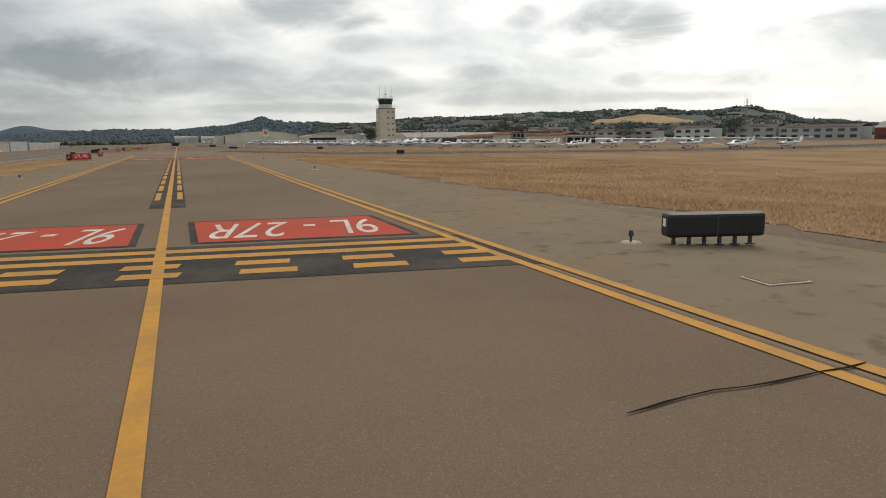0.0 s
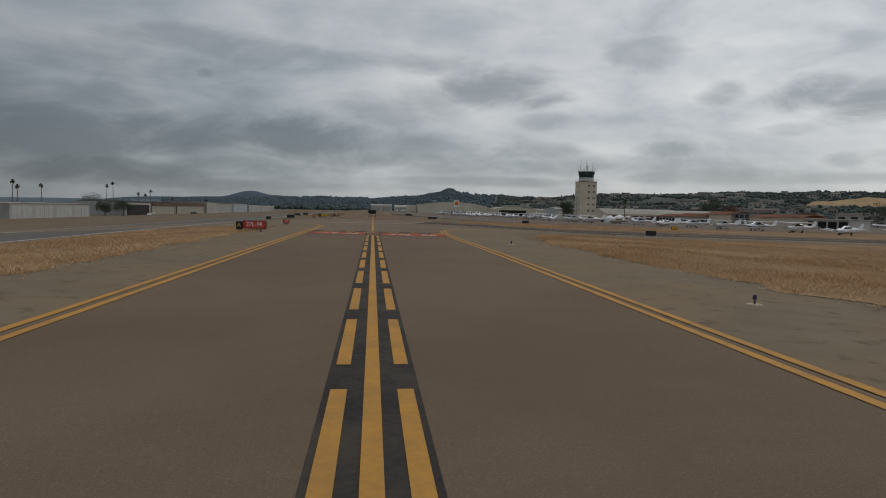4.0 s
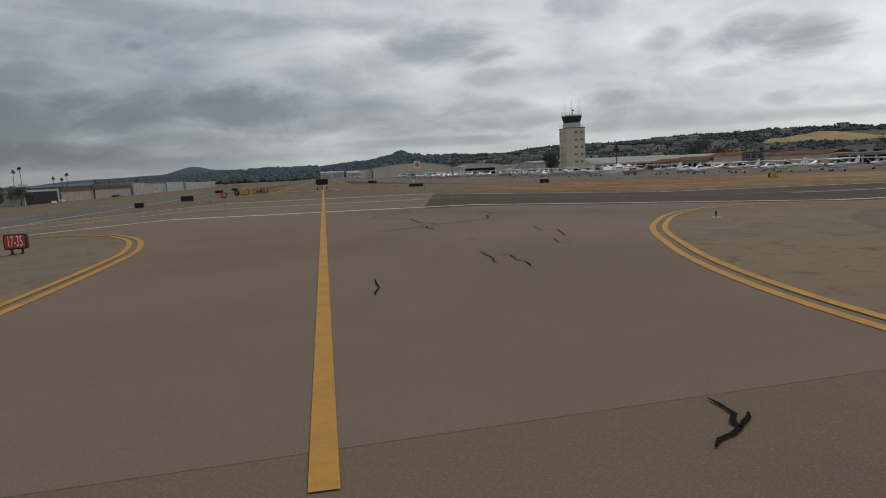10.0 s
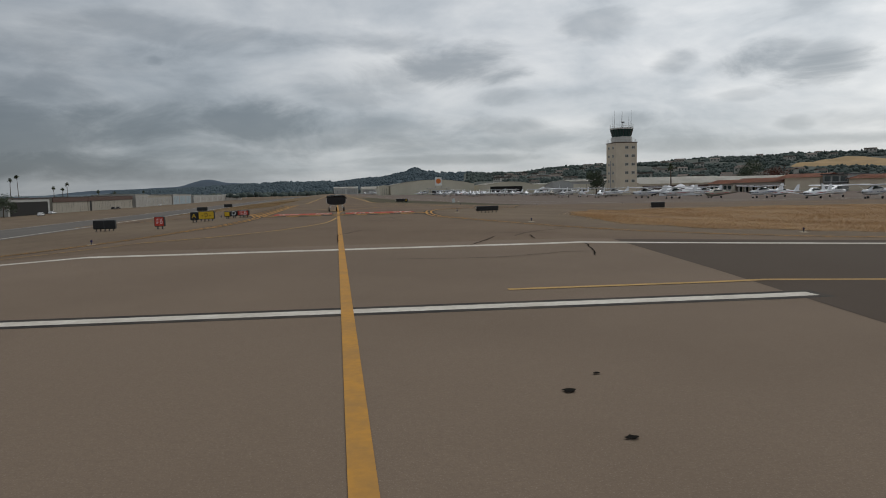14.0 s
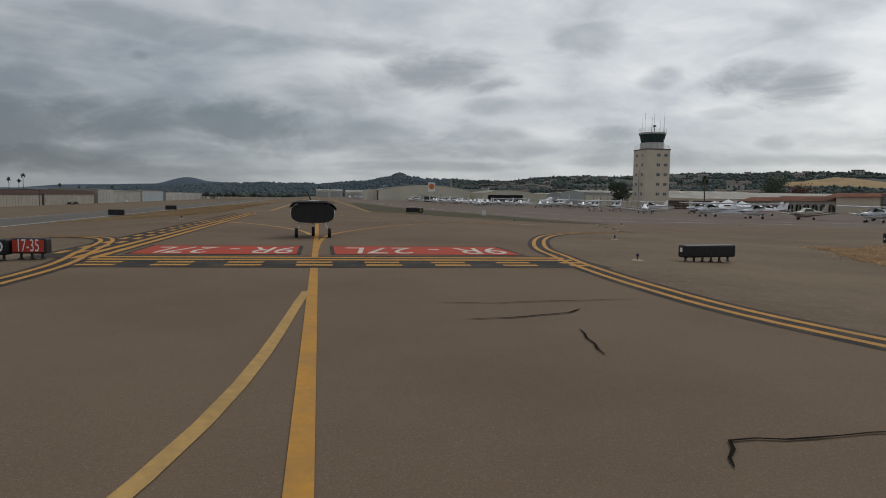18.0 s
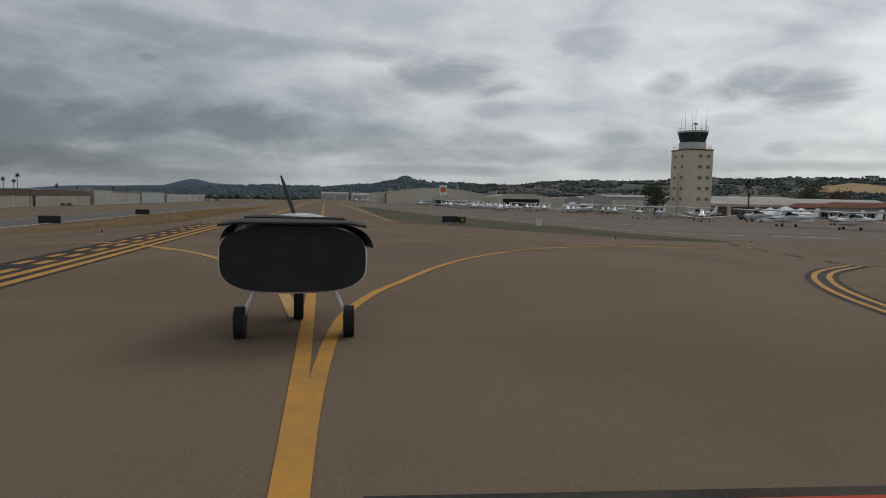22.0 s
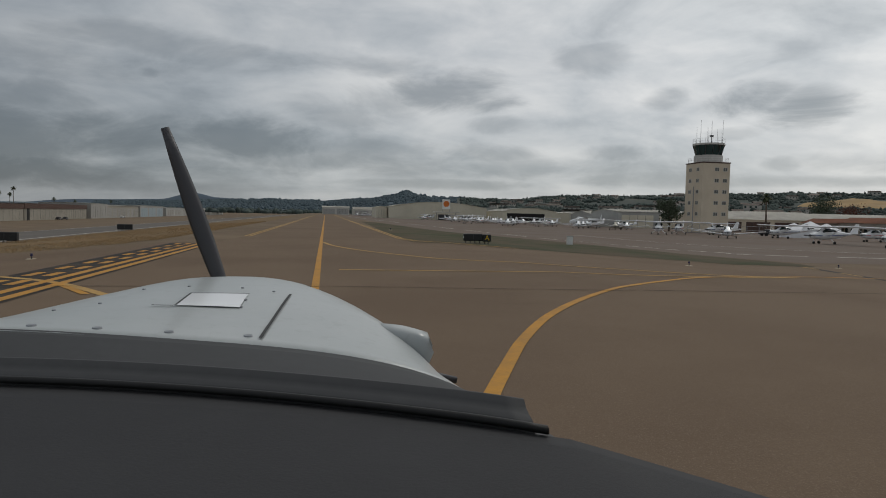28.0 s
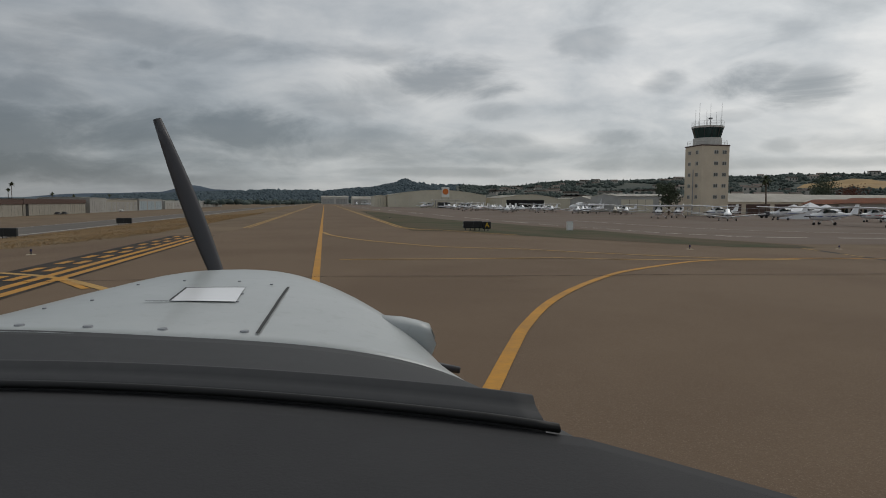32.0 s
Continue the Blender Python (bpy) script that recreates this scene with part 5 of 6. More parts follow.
def turboprop():
    root = thing("utility_aircraft", on_ground(90, 246, 78), "large white high-wing utility aircraft with a tall tail", "aircraft", "parked aircraft")
    secs = [(6.0, 0, 0.3, 1.2, 1.8), (5.2, 0, 0.7, 0.9, 2.3), (3.5, 0, 0.95, 0.7, 2.7), (-2, 0, 0.95, 0.75, 2.75), (-6.5, 0, 0.35, 1.8, 2.7)]
    part("fuselage", loft(bmesh.new(), secs, 14, 2.8), M["plane_white"], root, smooth=True)
    part("wing", aerofoil(bmesh.new(), 19.0, 2.0, 1.6, 1.0, 2.95, 0.3), M["plane_white"], root, smooth=True)
    part("tail_fin", fin(bmesh.new(), -4.4, -6.6, -5.8, -7.2, 2.5, 6.2, 0.14), M["plane_white"], root)
    part("tailplane", aerofoil(bmesh.new(), 6.5, 1.5, 1.1, -6.1, 2.75, 0.0, 0.09), M["plane_white"], root, smooth=True)
    for ex in (-2.8, 2.8):
        part("engine", loft(bmesh.new(), [(3.2, ex, 0.25, 2.4, 2.9), (2.6, ex, 0.42, 2.2, 3.05), (0.2, ex, 0.35, 2.4, 3.0)], 12, 2.4), M["plane_white"], root, smooth=True)
    for x, y in ((0, 4.4), (-1.5, -0.4), (1.5, -0.4)):
        b = bmesh.new()
        tube(b, (x * 0.6, y, 0.9), (x, y, 0.35), 0.08, 0.06, 6)
        part("gear_leg", b, M["plane_white"], root)
        b = bmesh.new()
        tube(b, (x - 0.12, y, 0.35), (x + 0.12, y, 0.35), 0.35, 0.35, 14)
        part("wheel", b, M["tyre"], root)


turboprop()


# ---- buildings ----
def gable(bm, x0, x1, y0, y1, ze, zr, along="x", arch=0, over=0.3):
    """A roof shell over a plan; the ridge runs along x or y. arch: extra points of a curved roof."""
    n = 2 if not arch else arch
    prof = []
    for i in range(n + 1):
        s = i / n
        prof.append((s, ze + (zr - ze) * (1 - abs(2 * s - 1) ** (1.0 if not arch else 2.0))))
    if along == "x":
        a, b_ = x0 - over, x1 + over
        ring = [[(a, y0 - over + (y1 - y0 + 2 * over) * s, z) for s, z in prof], [(b_, y0 - over + (y1 - y0 + 2 * over) * s, z) for s, z in prof]]
    else:
        a, b_ = y0 - over, y1 + over
        ring = [[(x0 - over + (x1 - x0 + 2 * over) * s, a, z) for s, z in prof], [(x0 - over + (x1 - x0 + 2 * over) * s, b_, z) for s, z in prof]]
    v = [[bm.verts.new(p) for p in r] for r in ring]
    for i in range(n):
        bm.faces.new((v[0][i], v[0][i + 1], v[1][i + 1], v[1][i]))
    bmesh.ops.solidify(bm, geom=bm.faces[:], thickness=0.18)
    bmesh.ops.recalc_face_normals(bm, faces=bm.faces[:])
    return bm


def hall(bm, x0, x1, y0, y1, ze, zr, along, arch=0):
    """Solid walls up to the eaves with filled gables."""
    n = 2 if not arch else arch
    prof = [(i / n, ze + (zr - ze) * (1 - abs(2 * i / n - 1) ** (1.0 if not arch else 2.0))) for i in range(n + 1)]
    if along == "y":
        a = [bm.verts.new((x0 + (x1 - x0) * s, y0, z - 0.1)) for s, z in prof]
        c = [bm.verts.new((x0 + (x1 - x0) * s, y1, z - 0.1)) for s, z in prof]
        fl = [bm.verts.new(p) for p in ((x0, y0, -1), (x1, y0, -1), (x0, y1, -1), (x1, y1, -1))]
    else:
        a = [bm.verts.new((x0, y0 + (y1 - y0) * s, z - 0.1)) for s, z in prof]
        c = [bm.verts.new((x1, y0 + (y1 - y0) * s, z - 0.1)) for s, z in prof]
        fl = [bm.verts.new(p) for p in ((x0, y0, -1), (x0, y1, -1), (x1, y0, -1), (x1, y1, -1))]
    bm.faces.new([fl[0]] + a + [fl[1]])
    bm.faces.new([fl[2]] + c + [fl[3]])
    bm.faces.new((fl[0], a[0], c[0], fl[2]))
    bm.faces.new((fl[1], a[-1], c[-1], fl[3]))
    for i in range(n):
        bm.faces.new((a[i], a[i + 1], c[i + 1], c[i]))
    bmesh.ops.recalc_face_normals(bm, faces=bm.faces[:])
    return bm


def hangar(x0, x1, y0, y1, ze, zr, along, wall, roof, label, arch=0, doors=0, door_mat="grey_metal", side="-y", door_h=0.8, ribs=0, fascia=None, open_bay=None):
    cx, cy = (x0 + x1) / 2, (y0 + y1) / 2
    root = thing("hangar", pose(cx, cy, zt(cx)), label, "hangar", "hangars")
    hx, hy = (x1 - x0) / 2, (y1 - y0) / 2
    part("wall", hall(bmesh.new(), -hx, hx, -hy, hy, ze, zr, along, arch), M[wall], root)
    part("roof", gable(bmesh.new(), -hx, hx, -hy, hy, ze, zr, along, arch), M[roof], root)
    L = 2 * hx if side in ("-y", "+y") else 2 * hy

    def face(a, b, z0, z1, proud):
        bm = bmesh.new()
        if side == "-y":
            box(bm, -hx + a, -hx + b, -hy - proud, -hy + 0.02, z0, z1)
        elif side == "+x":
            box(bm, hx - 0.02, hx + proud, -hy + a, -hy + b, z0, z1)
        else:
            box(bm, -hx - proud, -hx + 0.02, -hy + a, -hy + b, z0, z1)
        return bm
    for i in range(doors):
        a, b = L * (i + 0.08) / doors, L * (i + 0.92) / doors
        d = part("door", face(a, b, 0, ze * door_h, 0.06), M[door_mat], root)
        for k in range(1, 4):
            s = a + (b - a) * k / 4
            part("door_seam", face(s - 0.04, s + 0.04, 0.1, ze * door_h - 0.1, 0.09), M["dark_metal"], d)
    for i in range(ribs):
        s = L * (i + 0.5) / ribs
        part("rib", face(s - 0.06, s + 0.06, 0, ze * 0.97, 0.05), M[roof], root)
    if fascia:
        part("fascia", face(-0.2, L + 0.2, ze * 0.72, ze + 0.05, 0.35), M[fascia], root, "dark brown fascia band")
    # a near-black sheet on the solid wall stands for the bay's inner shade
    if open_bay:
        part("open_bay", face(open_bay[0], open_bay[1], 0, ze * 0.82, 0.07), M["opening_shade"], root, "near-black wall panel painting the shade of an open hangar bay")
    return root


# hangars beyond the apron
hangar(30, 78, 340, 380, 5.9, 8.6, "y", "beige_metal", "roof_metal", "large beige metal hangar with a low curved roof", arch=8, doors=0, ribs=7)
hangar(24, 29.6, 344, 370, 5.2, 5.8, "y", "beige_metal", "roof_metal", "narrow beige hangar annex", doors=1, door_mat="beige_metal")
hangar(80, 106, 318, 350, 5.2, 6.8, "y", "beige_metal", "roof_metal", "beige hangar with a dark open bay", arch=6, open_bay=(2, 20))
hangar(106.5, 126, 322, 352, 5.0, 5.6, "x", "beige_metal", "roof_metal", "beige flat-roofed metal hangar", ribs=4)
hangar(112, 146, 292, 316, 4.6, 6.2, "x", "grey_metal", "roof_metal", "grey metal hangar with a pale roof", doors=3)
hangar(95, 122, 232, 254, 5.4, 6.3, "x", "grey_metal", "roof_metal", "grey hangar with a white roof edge beside the tower", doors=2, door_mat="beige_metal")
hangar(112, 150, 205, 228, 3.6, 6.2, "x", "stucco", "roof_metal", "low hangar with a shallow pale roof", doors=4, door_mat="brown_roof")
hangar(152, 192, 212, 236, 3.6, 6.0, "x", "stucco", "roof_metal", "second low hangar with a shallow pale roof", doors=4, door_mat="brown_roof")
hangar(-2, 18, 520, 545, 5.0, 6.2, "x", "white_metal", "roof_metal", "far white hangar at the end of the taxiway", doors=2)
hangar(22, 60, 540, 570, 5.0, 7.0, "x", "white_metal", "roof_metal", "far pale metal hangar", doors=3)
# row beyond the side runway
ROW = -130
hangar(ROW - 26, ROW, 262, 300, 7.0, 7.6, "y", "grey_metal", "brown_roof", "dark open-fronted hangar with a flat roof", side="+x", open_bay=(1.5, 36))
hangar(ROW - 26, ROW, 303, 345, 7.2, 7.6, "y", "hangar_cream", "brown_roof", "cream hangar row with a brown fascia", side="+x", doors=3, door_mat="hangar_cream", fascia="brown_roof")
hangar(ROW - 26, ROW, 346, 420, 7.4, 7.8, "y", "hangar_cream", "brown_roof", "long cream hangar row with a brown fascia and dark doors", side="+x", doors=6, door_mat="hangar_cream", fascia="brown_roof", open_bay=(2, 5))
hangar(ROW - 26, ROW + 1, 424, 452, 8.6, 9.0, "y", "hangar_pale", "roof_metal", "white metal hangar block", side="+x", doors=2, door_mat="hangar_pale")
hangar(ROW - 26, ROW, 455, 520, 7.6, 8.0, "y", "hangar_cream", "roof_metal", "cream hangar with dark column lines", side="+x", doors=7, door_mat="hangar_pale")
hangar(ROW - 26, ROW, 524, 590, 8.2, 8.6, "y", "hangar_pale", "roof_metal", "hangar row with pale blue doors", side="+x", doors=3, door_mat="door_blue")
hangar(ROW - 26, ROW, 600, 900, 7.0, 7.4, "y", "grey_metal", "roof_metal", "long grey hangar row", side="+x", doors=10, door_mat="hangar_pale")
hangar(ROW - 22, ROW + 2, 150, 214, 5.6, 6.0, "y", "hangar_pale", "roof_metal", "low white hangar row beside the runway", side="+x", doors=4, door_mat="grey_metal")


def terminal():
    """A terrace of low cream buildings facing the apron, each a thing of its own along one line."""
    ox, oy, turn = 134.2, 196.5, -70.0
    ux, uy = math.cos(radians(turn)), math.sin(radians(turn))

    def at(s):
        return pose(ox + ux * s, oy + uy * s, zt(140), 0, 0, turn)

    shop = thing("pilot_shop", at(0), "low shop with white framed windows under a terracotta roof", "building", "terminal row")
    part("wall", box(bmesh.new(), 0, 9.4, 0.6, 12, -1, 3.0), M["house_wall"], shop)
    part("roof", gable(bmesh.new(), -0.2, 9.4, -0.4, 12, 3.0, 4.3, "x"), M["terracotta"], shop, "terracotta tiled roof")
    for i in range(5):
        w = part("window", box(bmesh.new(), 0.5 + i * 1.8, 2.0 + i * 1.8, 0.52, 0.62, 0.8, 2.4), M["white_plain"], shop, "white window frame")
        part("pane", box(bmesh.new(), 0.6 + i * 1.8, 1.9 + i * 1.8, 0.49, 0.53, 0.9, 2.3), M["glass_dark"], w)

    hall_ = thing("terminal_arcade", at(9.8), "cream terminal arcade with round arches and a terracotta roof", "building", "terminal row")
    n, pitch = 8, 2.4
    part("wall", box(bmesh.new(), 0, n * pitch, 2.6, 13, -1, 3.2), M["stucco"], hall_)
    part("roof", gable(bmesh.new(), -0.1, n * pitch + 0.1, -0.5, 13.2, 3.2, 4.7, "x"), M["terracotta"], hall_, "terracotta tiled roof")
    for i in range(n):
        b = bmesh.new()
        a = i * pitch
        box(b, a, a + 0.5, 0, 0.4, 0, 3.15)
        r = (pitch - 0.5) / 2
        cxx = a + 0.5 + r
        pts = [(cxx - r * math.cos(math.pi * k / 10), 1.35 + r * math.sin(math.pi * k / 10)) for k in range(11)]
        for (xa, za), (xb, zb) in zip(pts, pts[1:]):
            vs = [b.verts.new(p) for p in ((xa, 0, za), (xb, 0, zb), (xb, 0, 3.15), (xa, 0, 3.15), (xa, 0.4, za), (xb, 0.4, zb), (xb, 0.4, 3.15), (xa, 0.4, 3.15))]
            b.faces.new(vs[:4]), b.faces.new(vs[4:][::-1]), b.faces.new((vs[0], vs[4], vs[5], vs[1]))
        part("arch", b, M["house_wall"], hall_, "cream round arch")
        part("glazed_door", box(bmesh.new(), a + 0.4, a + 2.2, 2.5, 2.62, 0, 2.4), M["glass_dark"], hall_)

    big = thing("terminal_hall", at(29.4), "taller cream hall with a brown tiled roof", "building", "terminal row")
    part("wall", box(bmesh.new(), 0, 11.4, -0.4, 14, -1, 4.4), M["stucco"], big)
    part("roof", gable(bmesh.new(), -3.0, 11.6, -0.9, 14.4, 4.4, 5.7, "x"), M["terracotta"], big, "brown tiled roof")

    stair = thing("office_block", at(41.2), "dark grey two-storey office with an outside stair and balcony", "building", "terminal row")
    part("wall", box(bmesh.new(), 0, 7.6, 0.4, 12, -1, 5.0), M["grey_metal"], stair)
    part("roof", box(bmesh.new(), -0.2, 7.8, -0.6, 12.2, 5.0, 5.25, 0.03), M["dark_metal"], stair)
    for i in range(3):
        part("window", box(bmesh.new(), 0.6 + i * 2.4, 2.4 + i * 2.4, 0.32, 0.45, 3.0, 4.5), M["glass_dark"], stair)
    part("balcony", box(bmesh.new(), 0, 7.6, -1.0, 0.4, 2.4, 2.6, 0.02), M["dark_metal"], stair)
    for i in range(9):
        b = bmesh.new()
        tube(b, (0.1 + i * 0.92, -0.95, 2.6), (0.1 + i * 0.92, -0.95, 3.6), 0.03, 0.03, 5)
        part("baluster", b, M["dark_metal"], stair)
    for i in range(8):
        part("step", box(bmesh.new(), 3.0 + i * 0.3, 3.3 + i * 0.3, -2.0, -1.02, 0.28 * i, 0.28 * i + 0.06), M["dark_metal"], stair)

    east = thing("workshop_hall", at(49.2), "long cream hall with a brown tiled roof", "building", "terminal row")
    part("wall", box(bmesh.new(), 0, 22, 0, 15, -1, 3.7), M["stucco"], east)
    part("roof", gable(bmesh.new(), -0.3, 22.3, -0.6, 15.4, 3.7, 4.9, "x"), M["terracotta"], east, "brown tiled roof")
    flat_ = thing("flat_office", at(73), "white flat-roofed office with wide dark openings", "building", "terminal row")
    part("wall", box(bmesh.new(), 0, 16, 0, 12, -1, 3.2), M["white_metal"], flat_)
    part("roof", box(bmesh.new(), -0.5, 16.5, -1.2, 12.4, 3.2, 3.5, 0.03), M["roof_metal"], flat_)
    # flat dark panels painted in place of shaded openings
    for i in range(4):
        part("opening", box(bmesh.new(), 0.8 + i * 3.8, 3.9 + i * 3.8, -0.06, 0.06, 0, 2.5), M["opening_shade"], flat_)


terminal()


def canopy(x, y):
    root = thing("fuel_canopy", pose(x, y, zt(x)), "fuel station canopy with a white and orange sign board", "canopy")
    part("roof", box(bmesh.new(), -6, 6, -3, 3, 3.4, 3.9, 0.05), M["roof_metal"], root)
    for sx in (-4.5, 4.5):
        b = bmesh.new()
        tube(b, (sx, 0, 0), (sx, 0, 3.4), 0.15, 0.15, 8)
        part("post", b, M["pole"], root)
    part("kiosk", box(bmesh.new(), -3.4, 2.0, -1.2, 1.6, 0, 2.6), M["dark_metal"], root, "dark pump kiosk")
    part("sign_board", box(bmesh.new(), -1.75, 1.75, -0.25, 0.25, 5.0, 9.4, 0.1), M["white_plain"], root, "white sign board")
    b = bmesh.new()
    tube(b, (0, -0.32, 7.4), (0, -0.26, 7.4), 1.35, 1.35, 20)
    part("emblem", b, M["emblem_orange"], root, "round orange and yellow emblem")
    for sx in (-1.6, 1.6):
        b = bmesh.new()
        tube(b, (sx, 0, 3.8), (sx, 0, 5.5), 0.12, 0.12, 6)
        part("sign_post", b, M["pole"], root)


canopy(54, 320)


def marquee(x, y):
    root = thing("white_tent", pose(x, y, zt(x)), "white fabric marquee tent with peaked roofs on the apron", "tent")
    for i in range(3):
        b = bmesh.new()
        r = bmesh.ops.create_cone(b, cap_ends=True, segments=4, radius1=2.7, radius2=0.1, depth=1.3)
        bmesh.ops.transform(b, matrix=Matrix.Translation((i * 3.7 - 3.7, 0, 2.3 + (0.4 if i == 1 else 0))) @ Matrix.Rotation(math.pi / 4, 4, "Z"), verts=r["verts"])
        part("peak", b, M["tent"], root)
    part("canvas_wall", box(bmesh.new(), -5.6, 5.6, -1.8, 1.8, 0, 1.7, 0.05), M["tent"], root)


marquee(96, 149)


# ---- airfield signs, lights and boxes ----
def guide_sign(x, y, turn, length, label, face=None, legend=None, legend_mat="sign_white", height=0.56):
    root = thing("airfield_sign", pose(x, y, zt(x) + 0.006, 0, 0, turn), label, "sign", "airfield signs")
    b = box(bmesh.new(), -length / 2, length / 2, -0.16, 0.16, 0.14, 0.14 + height, 0.05)
    part("housing", b, M["sign_black"], root, "black sign housing")
    n = max(2, int(length / 0.30) + 1)
    for i in range(n):
        px = -length / 2 + 0.15 + (length - 0.3) * i / (n - 1)
        lb = bmesh.new()
        tube(lb, (px, 0, 0), (px, 0, 0.15), 0.035, 0.03, 8)
        tube(lb, (px, 0, 0), (px, 0, 0.02), 0.075, 0.075, 8)
        part("foot", lb, M["dark_metal"], root)
    for i in range(1, max(2, int(length / 0.75))):
        px = -length / 2 + length * i / max(2, int(length / 0.75))
        part("panel_joint", box(bmesh.new(), px - 0.012, px + 0.012, -0.168, 0.168, 0.15, 0.13 + height), M["dark_metal"], root)
    if face:
        fp = part("face", box(bmesh.new(), -length / 2 + 0.04, length / 2 - 0.04, -0.172, -0.150, 0.18, 0.10 + height), M[face], root, "coloured sign face")
        if legend:
            lettering(legend, 0.30, M[legend_mat], "lettering", root, pose(0, -0.178, 0.14 + height / 2, 90, 0, 0), squeeze=min(1.0, length * 0.9 / (0.30 / 0.7 * 0.62 * len(legend))))
    else:
        part("maker_plate", box(bmesh.new(), -length / 2 - 0.004, -length / 2 + 0.0, -0.05, 0.05, 0.30, 0.42), M["sign_white"], root, "small white plate on the end")
    return root


guide_sign(7.80, -107.85, -19, 1.5, "long black airfield sign seen from behind, on a row of feet", height=0.36)
guide_sign(11.2, 29.2, 5, 1.75, "long black airfield sign seen from behind beside the hold line", height=0.36)
guide_sign(9.0, 74.3, 0, 1.15, "black airfield sign with a row of feet on the verge", height=0.44)
guide_sign(9.86, 74.3, 0, 0.52, "black sign with a yellow location letter", "sign_black", "A", "sign_yellow", 0.44)
guide_sign(-8.2, -45.6, 0, 1.6, "long red runway holding sign with white numbers", "sign_red", "27L-9R")
guide_sign(-9.24, -45.6, 0, 0.44, "black location sign with a yellow letter beside the red one", "sign_black", "A", "sign_yellow")
guide_sign(-8.2, -29.4, 12, 0.55, "small red runway sign with white numbers beside the runway", "sign_red", "17-35", "sign_white", 0.42)
guide_sign(-10.0, 20.0, 0, 0.55, "small red runway sign with white numbers", "sign_red", "17-35")
guide_sign(-8.9, 27.5, 0, 1.05, "yellow taxiway direction sign with black legend", "sign_yellow", "- D -", "black_paint")
guide_sign(-9.7, 27.5, 0, 0.5, "square black location sign with a yellow letter beside the yellow one", "sign_black", "A", "sign_yellow")
guide_sign(-6.75, 29.6, -6, 0.8, "red runway sign with white numbers beside the hold line", "sign_red", "17-35", "sign_white", 0.38)
guide_sign(-7.38, 29.5, -6, 0.42, "black location sign with a white letter", "sign_black", "D", "sign_white", 0.38)
guide_sign(-7.83, 29.4, -6, 0.42, "small yellow sign beside the hold line", "sign_yellow", None, "black_paint", 0.38)
guide_sign(-17.0, 15.5, 0, 0.8, "short black airfield sign seen from behind near the runway", height=0.45)
guide_sign(-14.6, 25.0, 3, 1.3, "short black airfield sign seen from behind")
guide_sign(-20.0, 82, 0, 1.5, "long black airfield sign seen from behind on the grass")
guide_sign(-20.6, 109, 0, 1.5, "short black airfield sign seen from behind")
guide_sign(32.3, -20.1, -20, 1.2, "short black airfield sign seen from behind at the runway edge")
guide_sign(32.8, 43.5, -10, 1.4, "black airfield sign seen from behind by the taxiway")
guide_sign(58, 26, 0, 1.3, "yellow taxiway sign in the dry grass", "sign_yellow", "- B -", "black_paint")


def edge_light(x, y):
    root = thing("taxiway_light", pose(x, y, zt(x)), "blue taxiway edge light on a short stake", "light", "edge lights")
    b = bmesh.new()
    tube(b, (0, 0, 0), (0, 0, 0.025), 0.17, 0.14, 14)
    part("base", b, M["pad_concrete"], root, "pale dusty round concrete base")
    b = bmesh.new()
    tube(b, (0, 0, 0.02), (0, 0, 0.12), 0.018, 0.022, 8)
    part("stake", b, M["dark_metal"], root)
    b = bmesh.new()
    tube(b, (0, 0, 0.12), (0, 0, 0.20), 0.045, 0.03, 10)
    part("lens", b, M["blue_lens"], root, "dark blue glass lens")
    return root


first_light = edge_light(6.72, -107.3)
for x, y in [(8.8, 28.8), (15.4, 61.3), (27, 66.0), (7.2, -80), (6.9, -60), (-6.6, -80), (-6.7, -52), (12.4, -30), (26, -24.6), (19, 5.4), (9.8, 13.5), (13.6, 40), (-8.9, 33), (-9.4, 8), (40, 67.2), (-9.4, 60), (-8.0, 84), (6.4, 98), (6.2, 130), (34, 4.6)]:
    copy_thing(first_light, pose(x, y, zt(x)))


def inset_light(x, y):
    root = thing("inset_light", pose(x, y, zt(x) + 0.008), "dusty round light set into the taxiway", "light", "inset lights")
    b = bmesh.new()
    tube(b, (0, 0, 0), (0, 0, 0.012), 0.085, 0.075, 20)
    part("rim", b, M["shoulder"], root, "dusty metal rim")
    b = bmesh.new()
    tube(b, (0, 0, 0.012), (0, 0, 0.02), 0.035, 0.03, 14)
    part("lens", b, M["window_grey"], root)


inset_light(1.5, -92.8)


def utility_box():
    root = thing("utility_box", pose(18.3, 82, zt(18.3)), "white painted utility cabinet on the verge", "cabinet")
    part("cabinet", box(bmesh.new(), -0.2, 0.2, -0.16, 0.16, 0, 0.62, 0.02), M["white_plain"], root)
    part("cap", box(bmesh.new(), -0.22, 0.22, -0.18, 0.18, 0.62, 0.66, 0.012), M["pole"], root)


utility_box()


def access_cover():
    root = thing("access_cover", pose(6.5, -110.1, zt(6.5) + 0.006, 0, 0, -8), "pale square concrete access cover in the shoulder", "cover")
    part("slab", box(bmesh.new(), -0.26, 0.26, -0.2, 0.2, 0, 0.022, 0.006), M["shoulder"], root)
    part("rim", box(bmesh.new(), -0.29, 0.29, -0.23, 0.23, 0, 0.014, 0.004), M["house_wall"], root)


access_cover()


